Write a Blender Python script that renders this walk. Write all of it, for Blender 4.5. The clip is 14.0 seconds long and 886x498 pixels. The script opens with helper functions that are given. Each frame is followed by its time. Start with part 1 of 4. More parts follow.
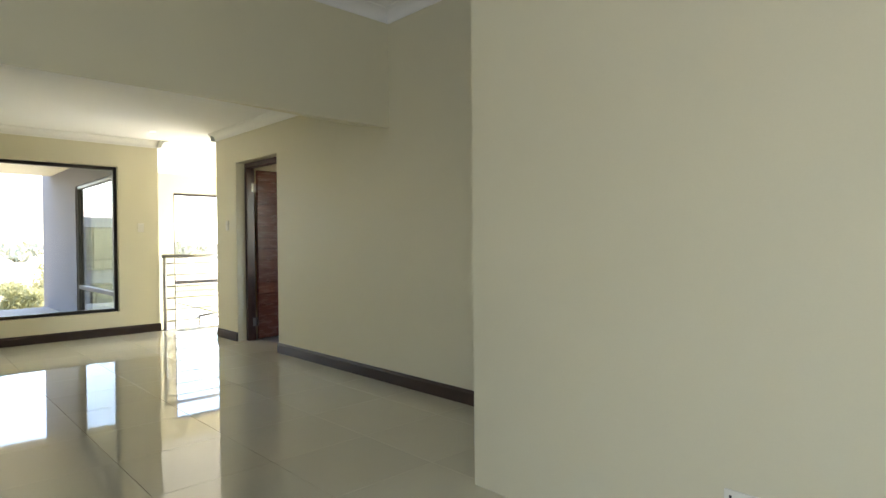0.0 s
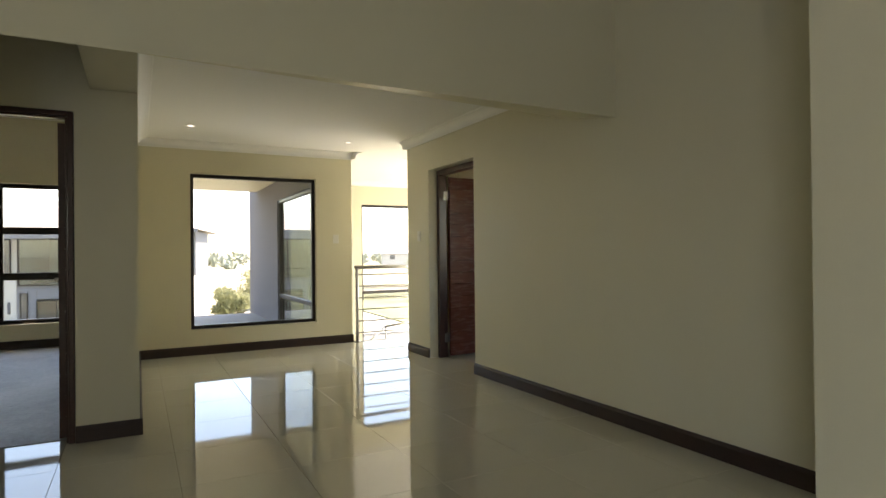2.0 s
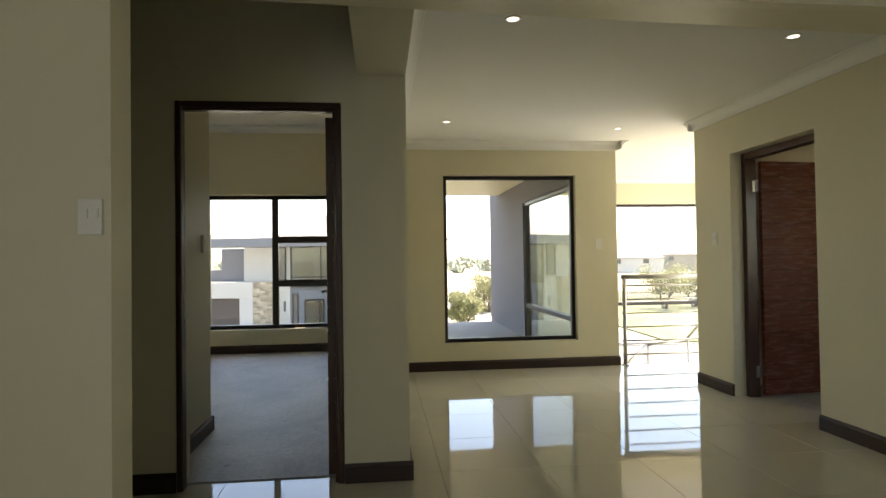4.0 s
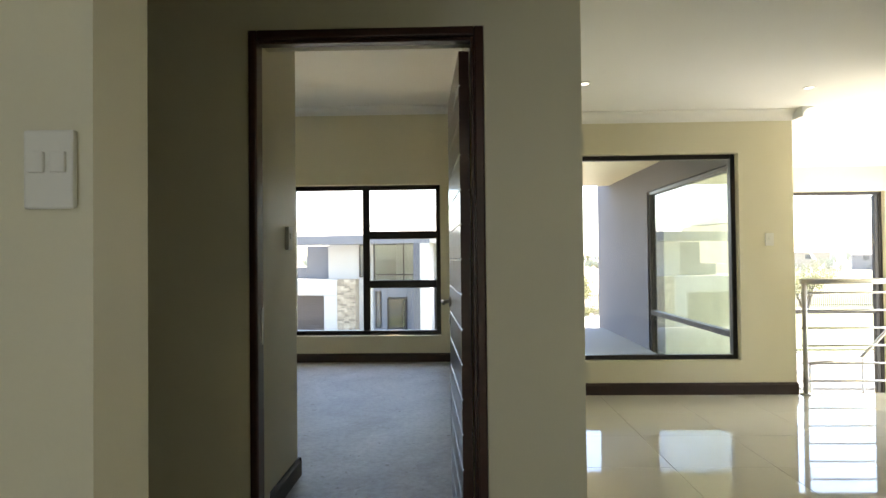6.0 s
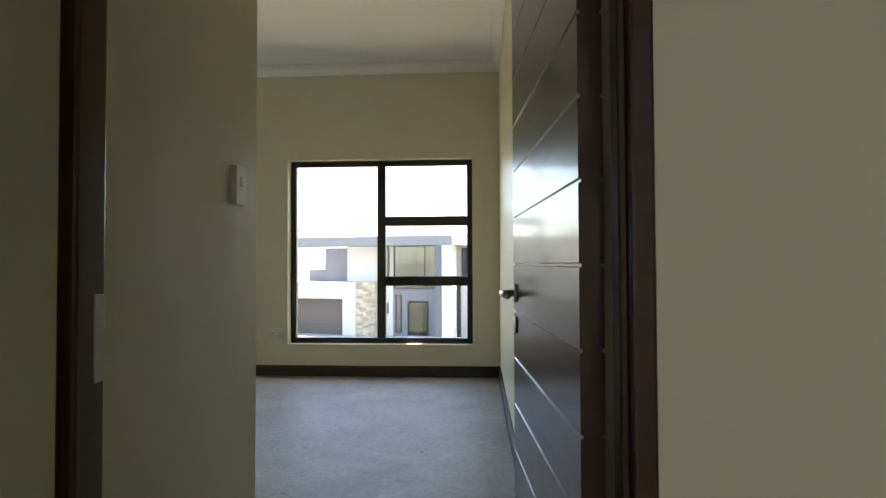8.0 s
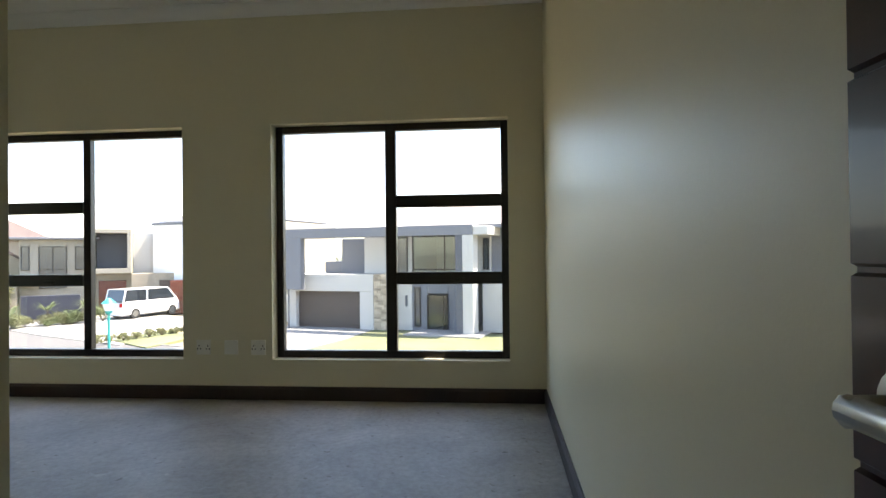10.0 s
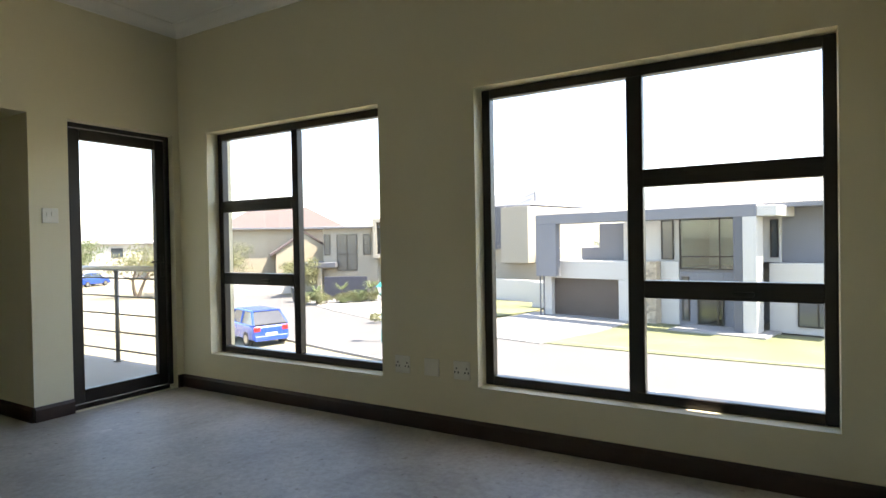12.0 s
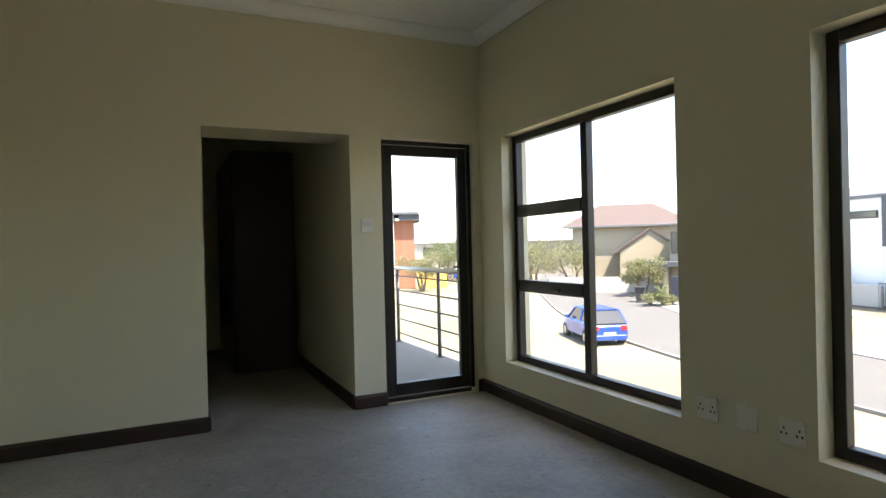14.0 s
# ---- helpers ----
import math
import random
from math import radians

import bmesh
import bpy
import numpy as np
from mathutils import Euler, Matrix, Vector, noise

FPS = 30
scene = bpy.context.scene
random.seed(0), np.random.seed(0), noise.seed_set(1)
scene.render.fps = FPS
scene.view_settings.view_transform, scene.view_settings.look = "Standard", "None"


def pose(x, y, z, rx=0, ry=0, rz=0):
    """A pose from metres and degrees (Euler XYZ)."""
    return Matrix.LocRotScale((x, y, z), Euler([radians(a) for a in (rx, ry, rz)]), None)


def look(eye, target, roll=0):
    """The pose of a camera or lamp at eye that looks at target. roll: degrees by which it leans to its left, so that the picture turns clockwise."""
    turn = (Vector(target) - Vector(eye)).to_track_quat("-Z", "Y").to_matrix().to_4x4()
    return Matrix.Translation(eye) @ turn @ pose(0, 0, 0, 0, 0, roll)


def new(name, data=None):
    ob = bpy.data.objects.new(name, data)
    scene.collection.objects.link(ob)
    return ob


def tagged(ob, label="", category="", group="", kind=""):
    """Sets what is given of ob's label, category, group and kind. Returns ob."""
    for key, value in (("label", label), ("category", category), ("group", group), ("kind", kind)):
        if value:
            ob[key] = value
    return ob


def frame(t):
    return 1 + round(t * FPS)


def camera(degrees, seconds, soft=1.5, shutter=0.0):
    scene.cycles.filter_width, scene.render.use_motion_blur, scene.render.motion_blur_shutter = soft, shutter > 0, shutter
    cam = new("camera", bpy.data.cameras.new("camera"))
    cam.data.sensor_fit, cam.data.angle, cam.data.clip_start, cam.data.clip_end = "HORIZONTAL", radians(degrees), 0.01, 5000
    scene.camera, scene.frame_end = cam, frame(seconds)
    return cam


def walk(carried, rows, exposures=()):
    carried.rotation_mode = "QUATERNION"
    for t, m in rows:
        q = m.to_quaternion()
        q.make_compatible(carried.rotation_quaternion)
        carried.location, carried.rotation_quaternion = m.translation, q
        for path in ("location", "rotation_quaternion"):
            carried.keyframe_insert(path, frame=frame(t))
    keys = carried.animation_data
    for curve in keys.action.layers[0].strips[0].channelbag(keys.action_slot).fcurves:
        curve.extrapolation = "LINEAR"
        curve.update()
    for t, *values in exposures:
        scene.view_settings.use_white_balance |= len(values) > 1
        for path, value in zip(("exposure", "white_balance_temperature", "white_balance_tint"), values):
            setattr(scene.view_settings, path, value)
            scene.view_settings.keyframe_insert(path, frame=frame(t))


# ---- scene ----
cam = camera(74.8, 14.0)
PATH = [
    (0, (-0.128, 0.273, 1.17), (-1.574, 1.656, 1.143), -0.5),
    (0.5, (-0.294, 0.275, 1.162), (-1.775, 1.618, 1.143), -0.5),
    (1, (-0.452, 0.288, 1.182), (-2.011, 1.54, 1.166), -0.7),
    (1.5, (-0.684, 0.37, 1.244), (-2.344, 1.485, 1.227), -0.8),
    (2, (-0.922, 0.347, 1.191), (-2.691, 1.279, 1.202), -0.6),
    (2.5, (-1.171, 0.344, 1.207), (-3.018, 1.11, 1.222), -0.5),
    (3, (-1.418, 0.313, 1.221), (-3.321, 0.928, 1.245), -0.6),
    (3.5, (-1.697, 0.266, 1.219), (-3.644, 0.723, 1.247), -0.8),
    (4, (-2.019, 0.198, 1.231), (-4.007, 0.414, 1.266), -0.8),
    (4.2, (-2.132, 0.15, 1.225), (-4.128, 0.278, 1.262), -0.9),
    (6.3, (-3.299, -0.133, 1.246), (-5.298, -0.193, 1.277), -0.5),
    (6.5, (-3.418, -0.142, 1.235), (-5.417, -0.21, 1.267), -0.4),
    (7, (-3.729, -0.167, 1.185), (-5.727, -0.249, 1.226), -0.3),
    (7.5, (-4.091, -0.213, 1.155), (-6.088, -0.306, 1.202), -0.2),
    (8.2, (-4.575, -0.283, 1.099), (-6.57, -0.418, 1.147), -0.3),
    (10.3, (-5.985, -0.409, 1.127), (-7.973, -0.628, 1.126), -0.8),
    (10.5, (-6.15, -0.383, 1.143), (-8.13, -0.667, 1.136), -0.5),
    (11, (-6.431, -0.534, 1.164), (-8.385, -0.958, 1.141), -0.7),
    (11.5, (-6.794, -0.521, 1.155), (-8.549, -1.245, 1.14), -0.9),
    (12, (-6.963, -0.524, 1.206), (-8.681, -1.548, 1.181), -1.0),
    (12.5, (-7.146, -0.524, 1.248), (-8.73, -1.745, 1.219), -1.2),
    (13, (-7.364, -0.518, 1.251), (-8.733, -1.976, 1.229), -1.3),
    (13.5, (-7.505, -0.537, 1.255), (-8.638, -2.185, 1.239), -1.5),
    (14, (-7.616, -0.63, 1.263), (-8.484, -2.432, 1.253), -1.4),
]
walk(cam, [(t, look(eye, target, roll)) for t, eye, target, roll in PATH],
     [(0.0, 3.35, 7200, 17), (1.0, 3.1, 7350, 17), (2.0, 2.65, 7800, 18), (3.0, 2.4, 8000, 18), (4.2, 2.65, 7800, 17), (6.3, 3.25, 7150, 17),
      (7.0, 3.35, 7100, 17), (8.2, 3.2, 7200, 18), (10.3, 2.5, 7050, 16), (12.0, 2.65, 7150, 16), (14.0, 2.4, 7100, 16)])

# ---- world, sun and large lights ----
world = bpy.data.worlds.new("world")
scene.world = world
world.use_nodes = True
wn = world.node_tree
sky = wn.nodes.new("ShaderNodeTexSky")
sky.sky_type, sky.sun_disc = "NISHITA", False
SUN_EL, SUN_AZ = radians(63), (-0.30, 0.95)
sky.sun_elevation = SUN_EL
sky.sun_rotation = math.atan2(SUN_AZ[0], SUN_AZ[1])
sky.dust_density, sky.ozone_density = 1.0, 1.0
wn.nodes["Background"].inputs["Strength"].default_value = 0.15
wn.links.new(sky.outputs[0], wn.nodes["Background"].inputs["Color"])
sun = new("sun", bpy.data.lights.new("sun", "SUN"))
sun.data.energy, sun.data.angle, sun.data.color = 4.2, radians(0.5), (1.0, 0.95, 0.87)
sd = Vector((SUN_AZ[0], SUN_AZ[1], 0)).normalized() * math.cos(SUN_EL) + Vector((0, 0, math.sin(SUN_EL)))
sun.matrix_world = look(sd * 60, (0, 0, 0))
# the hall's own window, behind the walk
lamp = new("hall_window_light", bpy.data.lights.new("hall_window_light", "AREA"))
lamp.data.shape, lamp.data.size, lamp.data.size_y = "RECTANGLE", 1.3, 1.6
lamp.data.energy, lamp.data.color = 9.0, (0.60, 0.745, 1.0)
lamp.matrix_world = look((1.6, -2.62, 1.25), (1.6, 2.0, 1.25))
# area lamp added out of view in the end window, to brighten the lobby
lobby_fill = new("lobby_fill_light", bpy.data.lights.new("lobby_fill_light", "AREA"))
lobby_fill.data.shape, lobby_fill.data.size, lobby_fill.data.size_y = "RECTANGLE", 3.4, 4.2
lobby_fill.data.energy, lobby_fill.data.color = 24.0, (0.80, 0.91, 1.0)
lobby_fill.matrix_world = look((-9.18, 5.97, 0.05), (-9.18, 0.0, 0.05))


# ---- materials ----
def material(name, color, rough=0.6, metal=0.0, vary=0.08, scale=3.0, fine=40.0, bump=0.1, rand=0.0, spec=0.5, tint=None, stretch=(1, 1, 1), coat=0.0):
    m = bpy.data.materials.new(name)
    m.use_nodes = True
    nt, b = m.node_tree, m.node_tree.nodes["Principled BSDF"]
    co = nt.nodes.new("ShaderNodeTexCoord")
    mp = nt.nodes.new("ShaderNodeMapping")
    mp.inputs["Scale"].default_value = stretch
    nt.links.new(co.outputs["Object"], mp.inputs[0])
    n1 = nt.nodes.new("ShaderNodeTexNoise")
    n1.inputs["Scale"].default_value, n1.inputs["Detail"].default_value = scale, 5
    n2 = nt.nodes.new("ShaderNodeTexNoise")
    n2.inputs["Scale"].default_value, n2.inputs["Detail"].default_value = fine, 4
    nt.links.new(mp.outputs[0], n1.inputs["Vector"])
    nt.links.new(mp.outputs[0], n2.inputs["Vector"])
    mix = nt.nodes.new("ShaderNodeMix")
    mix.data_type = "RGBA"
    t = tint or color
    mix.inputs[6].default_value = (*[c * (1 - vary) for c in color], 1)
    mix.inputs[7].default_value = (*[min(1, c * (1 + vary)) for c in t], 1)
    add = nt.nodes.new("ShaderNodeMath")
    add.operation = "MULTIPLY_ADD"
    nt.links.new(n2.outputs["Fac"], add.inputs[0])
    add.inputs[1].default_value = 0.5
    sub = nt.nodes.new("ShaderNodeMath")
    sub.operation = "MULTIPLY_ADD"
    nt.links.new(n1.outputs["Fac"], sub.inputs[0])
    sub.inputs[1].default_value, sub.inputs[2].default_value = 1.6, -0.55
    nt.links.new(sub.outputs[0], add.inputs[2])
    add.use_clamp = True
    nt.links.new(add.outputs[0], mix.inputs[0])
    col = mix.outputs[2]
    if rand:
        info = nt.nodes.new("ShaderNodeObjectInfo")
        hsv = nt.nodes.new("ShaderNodeHueSaturation")
        mr = nt.nodes.new("ShaderNodeMapRange")
        mr.inputs["To Min"].default_value, mr.inputs["To Max"].default_value = 1 - rand, 1 + rand
        nt.links.new(info.outputs["Random"], mr.inputs["Value"])
        nt.links.new(mr.outputs[0], hsv.inputs["Value"])
        nt.links.new(col, hsv.inputs["Color"])
        col = hsv.outputs[0]
    nt.links.new(col, b.inputs["Base Color"])
    b.inputs["Metallic"].default_value, b.inputs["Specular IOR Level"].default_value = metal, spec
    b.inputs["Coat Weight"].default_value, b.inputs["Coat Roughness"].default_value = coat, 0.08
    rr = nt.nodes.new("ShaderNodeMapRange")
    rr.inputs["To Min"].default_value, rr.inputs["To Max"].default_value = max(0, rough * 0.85), min(1, rough * 1.15)
    nt.links.new(n1.outputs["Fac"], rr.inputs["Value"])
    nt.links.new(rr.outputs[0], b.inputs["Roughness"])
    if bump:
        bp = nt.nodes.new("ShaderNodeBump")
        bp.inputs["Strength"].default_value, bp.inputs["Distance"].default_value = bump, 0.01
        nt.links.new(n2.outputs["Fac"], bp.inputs["Height"])
        nt.links.new(bp.outputs[0], b.inputs["Normal"])
    return m


def glass_material(name, tint=(1, 1, 1), gloss=1.0):
    m = bpy.data.materials.new(name)
    m.use_nodes = True
    nt = m.node_tree
    nt.nodes.remove(nt.nodes["Principled BSDF"])
    tr, gl, mx, fr = (nt.nodes.new(k) for k in ("ShaderNodeBsdfTransparent", "ShaderNodeBsdfGlossy", "ShaderNodeMixShader", "ShaderNodeLayerWeight"))
    tr.inputs[0].default_value = (*tint, 1)
    gl.inputs["Roughness"].default_value = 0.0
    pw, ma = nt.nodes.new("ShaderNodeMath"), nt.nodes.new("ShaderNodeMath")
    pw.operation, ma.operation = "POWER", "MULTIPLY_ADD"
    fr.inputs["Blend"].default_value, pw.inputs[1].default_value = 0.5, 4.0
    ma.inputs[1].default_value, ma.inputs[2].default_value = 0.55 * gloss, 0.03 * gloss
    nt.links.new(fr.outputs["Facing"], pw.inputs[0])
    nt.links.new(pw.outputs[0], ma.inputs[0])
    nt.links.new(ma.outputs[0], mx.inputs[0])
    nt.links.new(tr.outputs[0], mx.inputs[1])
    nt.links.new(gl.outputs[0], mx.inputs[2])
    nt.links.new(mx.outputs[0], nt.nodes["Material Output"].inputs[0])
    return m


M_WALL = material("cream_paint", (0.70, 0.65, 0.475), 0.42, vary=0.035, scale=0.8, fine=160, bump=0.05, spec=0.35)
M_CEIL = material("ceiling_paint", (0.87, 0.86, 0.82), 0.8, vary=0.02, scale=1, fine=200, bump=0.04)
M_TILE = material("porcelain_tile", (0.60, 0.57, 0.46), 0.035, vary=0.03, scale=2, fine=30, bump=0.0, rand=0.025, spec=0.6)
M_GROUT = material("grout", (0.30, 0.27, 0.21), 0.9, vary=0.1)


def screed_material():
    """Power-floated cement: broad cloudy patches, trowel streaks, small dark chips and pale splashes."""
    m = bpy.data.materials.new("cement_screed")
    m.use_nodes = True
    nt, b = m.node_tree, m.node_tree.nodes["Principled BSDF"]
    co = nt.nodes.new("ShaderNodeTexCoord")

    def noise(scale, detail, rough=0.6, dist=0.0):
        n = nt.nodes.new("ShaderNodeTexNoise")
        n.inputs["Scale"].default_value, n.inputs["Detail"].default_value = scale, detail
        n.inputs["Roughness"].default_value, n.inputs["Distortion"].default_value = rough, dist
        nt.links.new(co.outputs["Object"], n.inputs["Vector"])
        return n.outputs["Fac"]

    def ramp(fac, stops):
        r = nt.nodes.new("ShaderNodeValToRGB")
        for k, (p, c) in enumerate(stops):
            e = r.color_ramp.elements[k] if k < 2 else r.color_ramp.elements.new(p)
            e.position, e.color = p, (*c, 1)
        nt.links.new(fac, r.inputs[0])
        return r.outputs[0]

    def blend(kind, fac, a, c):
        n = nt.nodes.new("ShaderNodeMix")
        n.data_type, n.blend_type = "RGBA", kind
        n.inputs[0].default_value = fac
        nt.links.new(a, n.inputs[6])
        nt.links.new(c, n.inputs[7])
        return n.outputs[2]

    base = ramp(noise(1.5, 9, 0.68, 0.5), [(0.34, (0.305, 0.287, 0.252)), (0.66, (0.46, 0.438, 0.392))])
    grain = ramp(noise(26, 6, 0.7), [(0.36, (0.72, 0.72, 0.71)), (0.60, (1.0, 1.0, 1.0))])
    chips = ramp(noise(17, 3, 0.5), [(0.27, (0.42, 0.40, 0.37)), (0.34, (1.0, 1.0, 1.0))])
    pale = ramp(noise(5.5, 4, 0.62, 1.2), [(0.66, (1.0, 1.0, 1.0)), (0.73, (1.32, 1.32, 1.31))])
    col = blend("MULTIPLY", 0.75, base, grain)
    col = blend("MULTIPLY", 0.8, col, chips)
    col = blend("MULTIPLY", 1.0, col, pale)
    nt.links.new(col, b.inputs["Base Color"])
    b.inputs["Roughness"].default_value = 0.55
    bp = nt.nodes.new("ShaderNodeBump")
    bp.inputs["Strength"].default_value, bp.inputs["Distance"].default_value = 0.5, 0.004
    nt.links.new(noise(30, 6, 0.7), bp.inputs["Height"])
    nt.links.new(bp.outputs[0], b.inputs["Normal"])
    return m


M_SCREED = screed_material()
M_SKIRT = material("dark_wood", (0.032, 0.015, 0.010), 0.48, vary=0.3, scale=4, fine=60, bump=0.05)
M_DOOR = material("mahogany", (0.125, 0.034, 0.019), 0.27, vary=0.18, scale=3, fine=30, bump=0, stretch=(2, 2, 14), coat=0.3)
M_DOOR_DARK = material("dark_mahogany", (0.052, 0.019, 0.012), 0.3, vary=0.2, scale=3, fine=30, bump=0, stretch=(2, 2, 14), coat=0.2, spec=0.4)
M_ALU = material("bronze_aluminium", (0.022, 0.018, 0.015), 0.38, metal=0.2, vary=0.1, bump=0.0)
M_STEEL = material("brushed_steel", (0.40, 0.39, 0.36), 0.3, metal=1.0, vary=0.06, fine=120, bump=0.02)
# steel darkened in colour, so the balcony bars stand as backlit silhouettes
M_BACKLIT_BAR = material("backlit_steel_bar", (0.13, 0.13, 0.125), 0.4, metal=0.5, vary=0.06, bump=0)
M_PLASTIC = material("white_plastic", (0.76, 0.74, 0.66), 0.35, vary=0.02, bump=0)
M_SLOT = material("dark_slot", (0.02, 0.02, 0.02), 0.7, vary=0.05, bump=0)
M_GLASS = glass_material("window_glass", (0.97, 0.985, 0.98), 0.7)
M_GLASS_R = glass_material("tinted_glass", (0.80, 0.87, 0.86), 2.2)
# dark grey, mottled at random over the whole wall
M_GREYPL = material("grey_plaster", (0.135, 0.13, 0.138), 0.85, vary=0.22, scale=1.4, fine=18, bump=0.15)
M_LAMPG = material("lamp_glass", (0.85, 0.85, 0.80), 0.2, vary=0.02, bump=0)
M_BULB = material("lit_bulb", (0.85, 0.85, 0.80), 0.2, vary=0.02, bump=0)
M_BULB.node_tree.nodes["Principled BSDF"].inputs["Emission Color"].default_value = (1.0, 0.95, 0.85, 1)
M_BULB.node_tree.nodes["Principled BSDF"].inputs["Emission Strength"].default_value = 0.4
# outdoors
M_GROUND = material("dry_ground", (0.16, 0.137, 0.085), 0.95, vary=0.3, scale=0.09, fine=3, bump=0.3, tint=(0.21, 0.185, 0.12))
M_LAWN = material("lawn", (0.075, 0.105, 0.038), 0.95, vary=0.35, scale=0.35, fine=9, bump=0.5, tint=(0.155, 0.15, 0.07))
M_ROAD = material("sun_bleached_asphalt", (0.097, 0.093, 0.086), 0.9, vary=0.12, scale=0.4, fine=30, bump=0.25)
M_PAVE = material("pale_paving", (0.25, 0.238, 0.215), 0.9, vary=0.12, scale=0.5, fine=14, bump=0.2)
M_KERB = material("concrete_kerb", (0.19, 0.18, 0.165), 0.9, vary=0.15, scale=1, fine=20)
M_HWHITE = material("pale_house_plaster", (0.46, 0.44, 0.40), 0.85, vary=0.05, scale=0.6, fine=20)
M_HPURE = material("white_house_plaster", (0.76, 0.75, 0.72), 0.85, vary=0.04, scale=0.6, fine=20)
M_HGREY = material("grey_house_plaster", (0.165, 0.168, 0.178), 0.85, vary=0.06, scale=0.6, fine=20)
M_HDARK = material("charcoal_plaster", (0.10, 0.102, 0.11), 0.85, vary=0.06, scale=0.6, fine=20)
M_SLAT = material("garage_slat", (0.07, 0.052, 0.042), 0.5, vary=0.25, scale=2, fine=14, stretch=(1, 1, 10), rand=0.12)
M_STONE = material("ledge_stone", (0.36, 0.30, 0.22), 0.9, vary=0.25, scale=3, fine=20, rand=0.35)
M_ROOFT = material("pale_roof_tile", (0.34, 0.32, 0.30), 0.85, vary=0.15, scale=1, fine=10)
M_ROOFB = material("brown_roof_tile", (0.088, 0.064, 0.057), 0.85, vary=0.15, scale=1, fine=10)
M_ROOFD = material("slate_roof", (0.095, 0.105, 0.12), 0.7, vary=0.15, scale=1, fine=10)
M_TAN = material("tan_plaster", (0.36, 0.305, 0.215), 0.9, vary=0.06, scale=0.6, fine=20)
M_BEIGE = material("beige_plaster", (0.29, 0.26, 0.205), 0.9, vary=0.06, scale=0.6, fine=20)
M_BRICKRED = material("terracotta_plaster", (0.30, 0.125, 0.075), 0.9, vary=0.08)
M_DARKWIN = material("dark_house_glass", (0.05, 0.06, 0.065), 0.08, vary=0.1, bump=0, spec=0.9)
M_BARK = material("bark", (0.13, 0.10, 0.075), 0.95, vary=0.3, scale=6, fine=40, bump=0.4)


def leaf_material(name, color, tint):
    """Thin leaves: half of the light is scattered back, half goes through."""
    m = material(name, color, 0.7, vary=0.3, scale=1.2, fine=8, bump=0, tint=tint, spec=0.3)
    nt, b = m.node_tree, m.node_tree.nodes["Principled BSDF"]
    tl, mx = nt.nodes.new("ShaderNodeBsdfTranslucent"), nt.nodes.new("ShaderNodeMixShader")
    mx.inputs[0].default_value = 0.45
    nt.links.new(b.inputs["Base Color"].links[0].from_socket, tl.inputs["Color"])
    nt.links.new(b.outputs[0], mx.inputs[1])
    nt.links.new(tl.outputs[0], mx.inputs[2])
    nt.links.new(mx.outputs[0], nt.nodes["Material Output"].inputs[0])
    return m


M_LEAF = leaf_material("leaf_green", (0.11, 0.14, 0.065), (0.17, 0.20, 0.095))
M_LEAF_DRY = leaf_material("leaf_olive", (0.17, 0.175, 0.085), (0.26, 0.26, 0.14))
M_CAR = material("blue_car_paint", (0.010, 0.055, 0.30), 0.25, vary=0.03, bump=0, coat=0.8)
M_VAN = material("white_car_paint", (0.74, 0.74, 0.73), 0.3, vary=0.03, bump=0, coat=0.6)
M_TYRE = material("tyre_rubber", (0.025, 0.025, 0.025), 0.85, vary=0.1)
M_CARGL = material("car_glass", (0.02, 0.025, 0.03), 0.06, vary=0.05, bump=0, spec=0.9)
M_RED = material("red_lens", (0.45, 0.02, 0.02), 0.2, vary=0.05, bump=0)
M_TEAL = material("teal_paint", (0.02, 0.30, 0.26), 0.4, vary=0.06, bump=0)
M_BIN = material("black_plastic", (0.03, 0.03, 0.032), 0.5, vary=0.1)
M_NAVY = material("navy_panel", (0.030, 0.032, 0.046), 0.7, vary=0.1, scale=1, fine=12)
M_YEL = material("yellow_paint", (0.60, 0.40, 0.10), 0.6, vary=0.05)
M_FENCE = material("fence_steel", (0.10, 0.09, 0.08), 0.6, vary=0.1)
# tree colour made paler to carry the distance haze
M_FAR_HAZE = material("hazed_far_woods", (0.30, 0.31, 0.235), 1.0, vary=0.4, scale=0.05, fine=0.3, bump=0)


# ---- mesh helpers ----
def finish(name, bm, mat, parent=None, smooth=False):
    me = bpy.data.meshes.new(name)
    bmesh.ops.recalc_face_normals(bm, faces=bm.faces[:])
    bm.to_mesh(me)
    bm.free()
    me.materials.append(mat)
    if smooth:
        for p in me.polygons:
            p.use_smooth = True
    ob = new(name, me)
    if parent is not None:
        ob.parent = parent
    return ob


def part(name, bm, mat, parent, label="", smooth=False):
    ob = finish(name, bm, mat, parent, smooth)
    if label:
        tagged(ob, label)
    return ob


def empty(name, label, category, m=None, group="", kind=""):
    e = new(name)
    e.empty_display_size = 0.1
    if m is not None:
        e.matrix_world = m
    return tagged(e, label, category, group, kind)


def addbox(bm, x0, x1, y0, y1, z0, z1, bevel=0.0, seg=1):
    r = bmesh.ops.create_cube(bm, size=1, matrix=Matrix.Translation(((x0 + x1) / 2, (y0 + y1) / 2, (z0 + z1) / 2)) @ Matrix.Diagonal((abs(x1 - x0), abs(y1 - y0), abs(z1 - z0), 1)))
    if bevel:
        es = list({e for v in r["verts"] for e in v.link_edges})
        bmesh.ops.bevel(bm, geom=es, offset=bevel, segments=seg, affect="EDGES", profile=0.5)
    return bm


def boxm(x0, x1, y0, y1, z0, z1, bevel=0.0, seg=1):
    return addbox(bmesh.new(), x0, x1, y0, y1, z0, z1, bevel, seg)


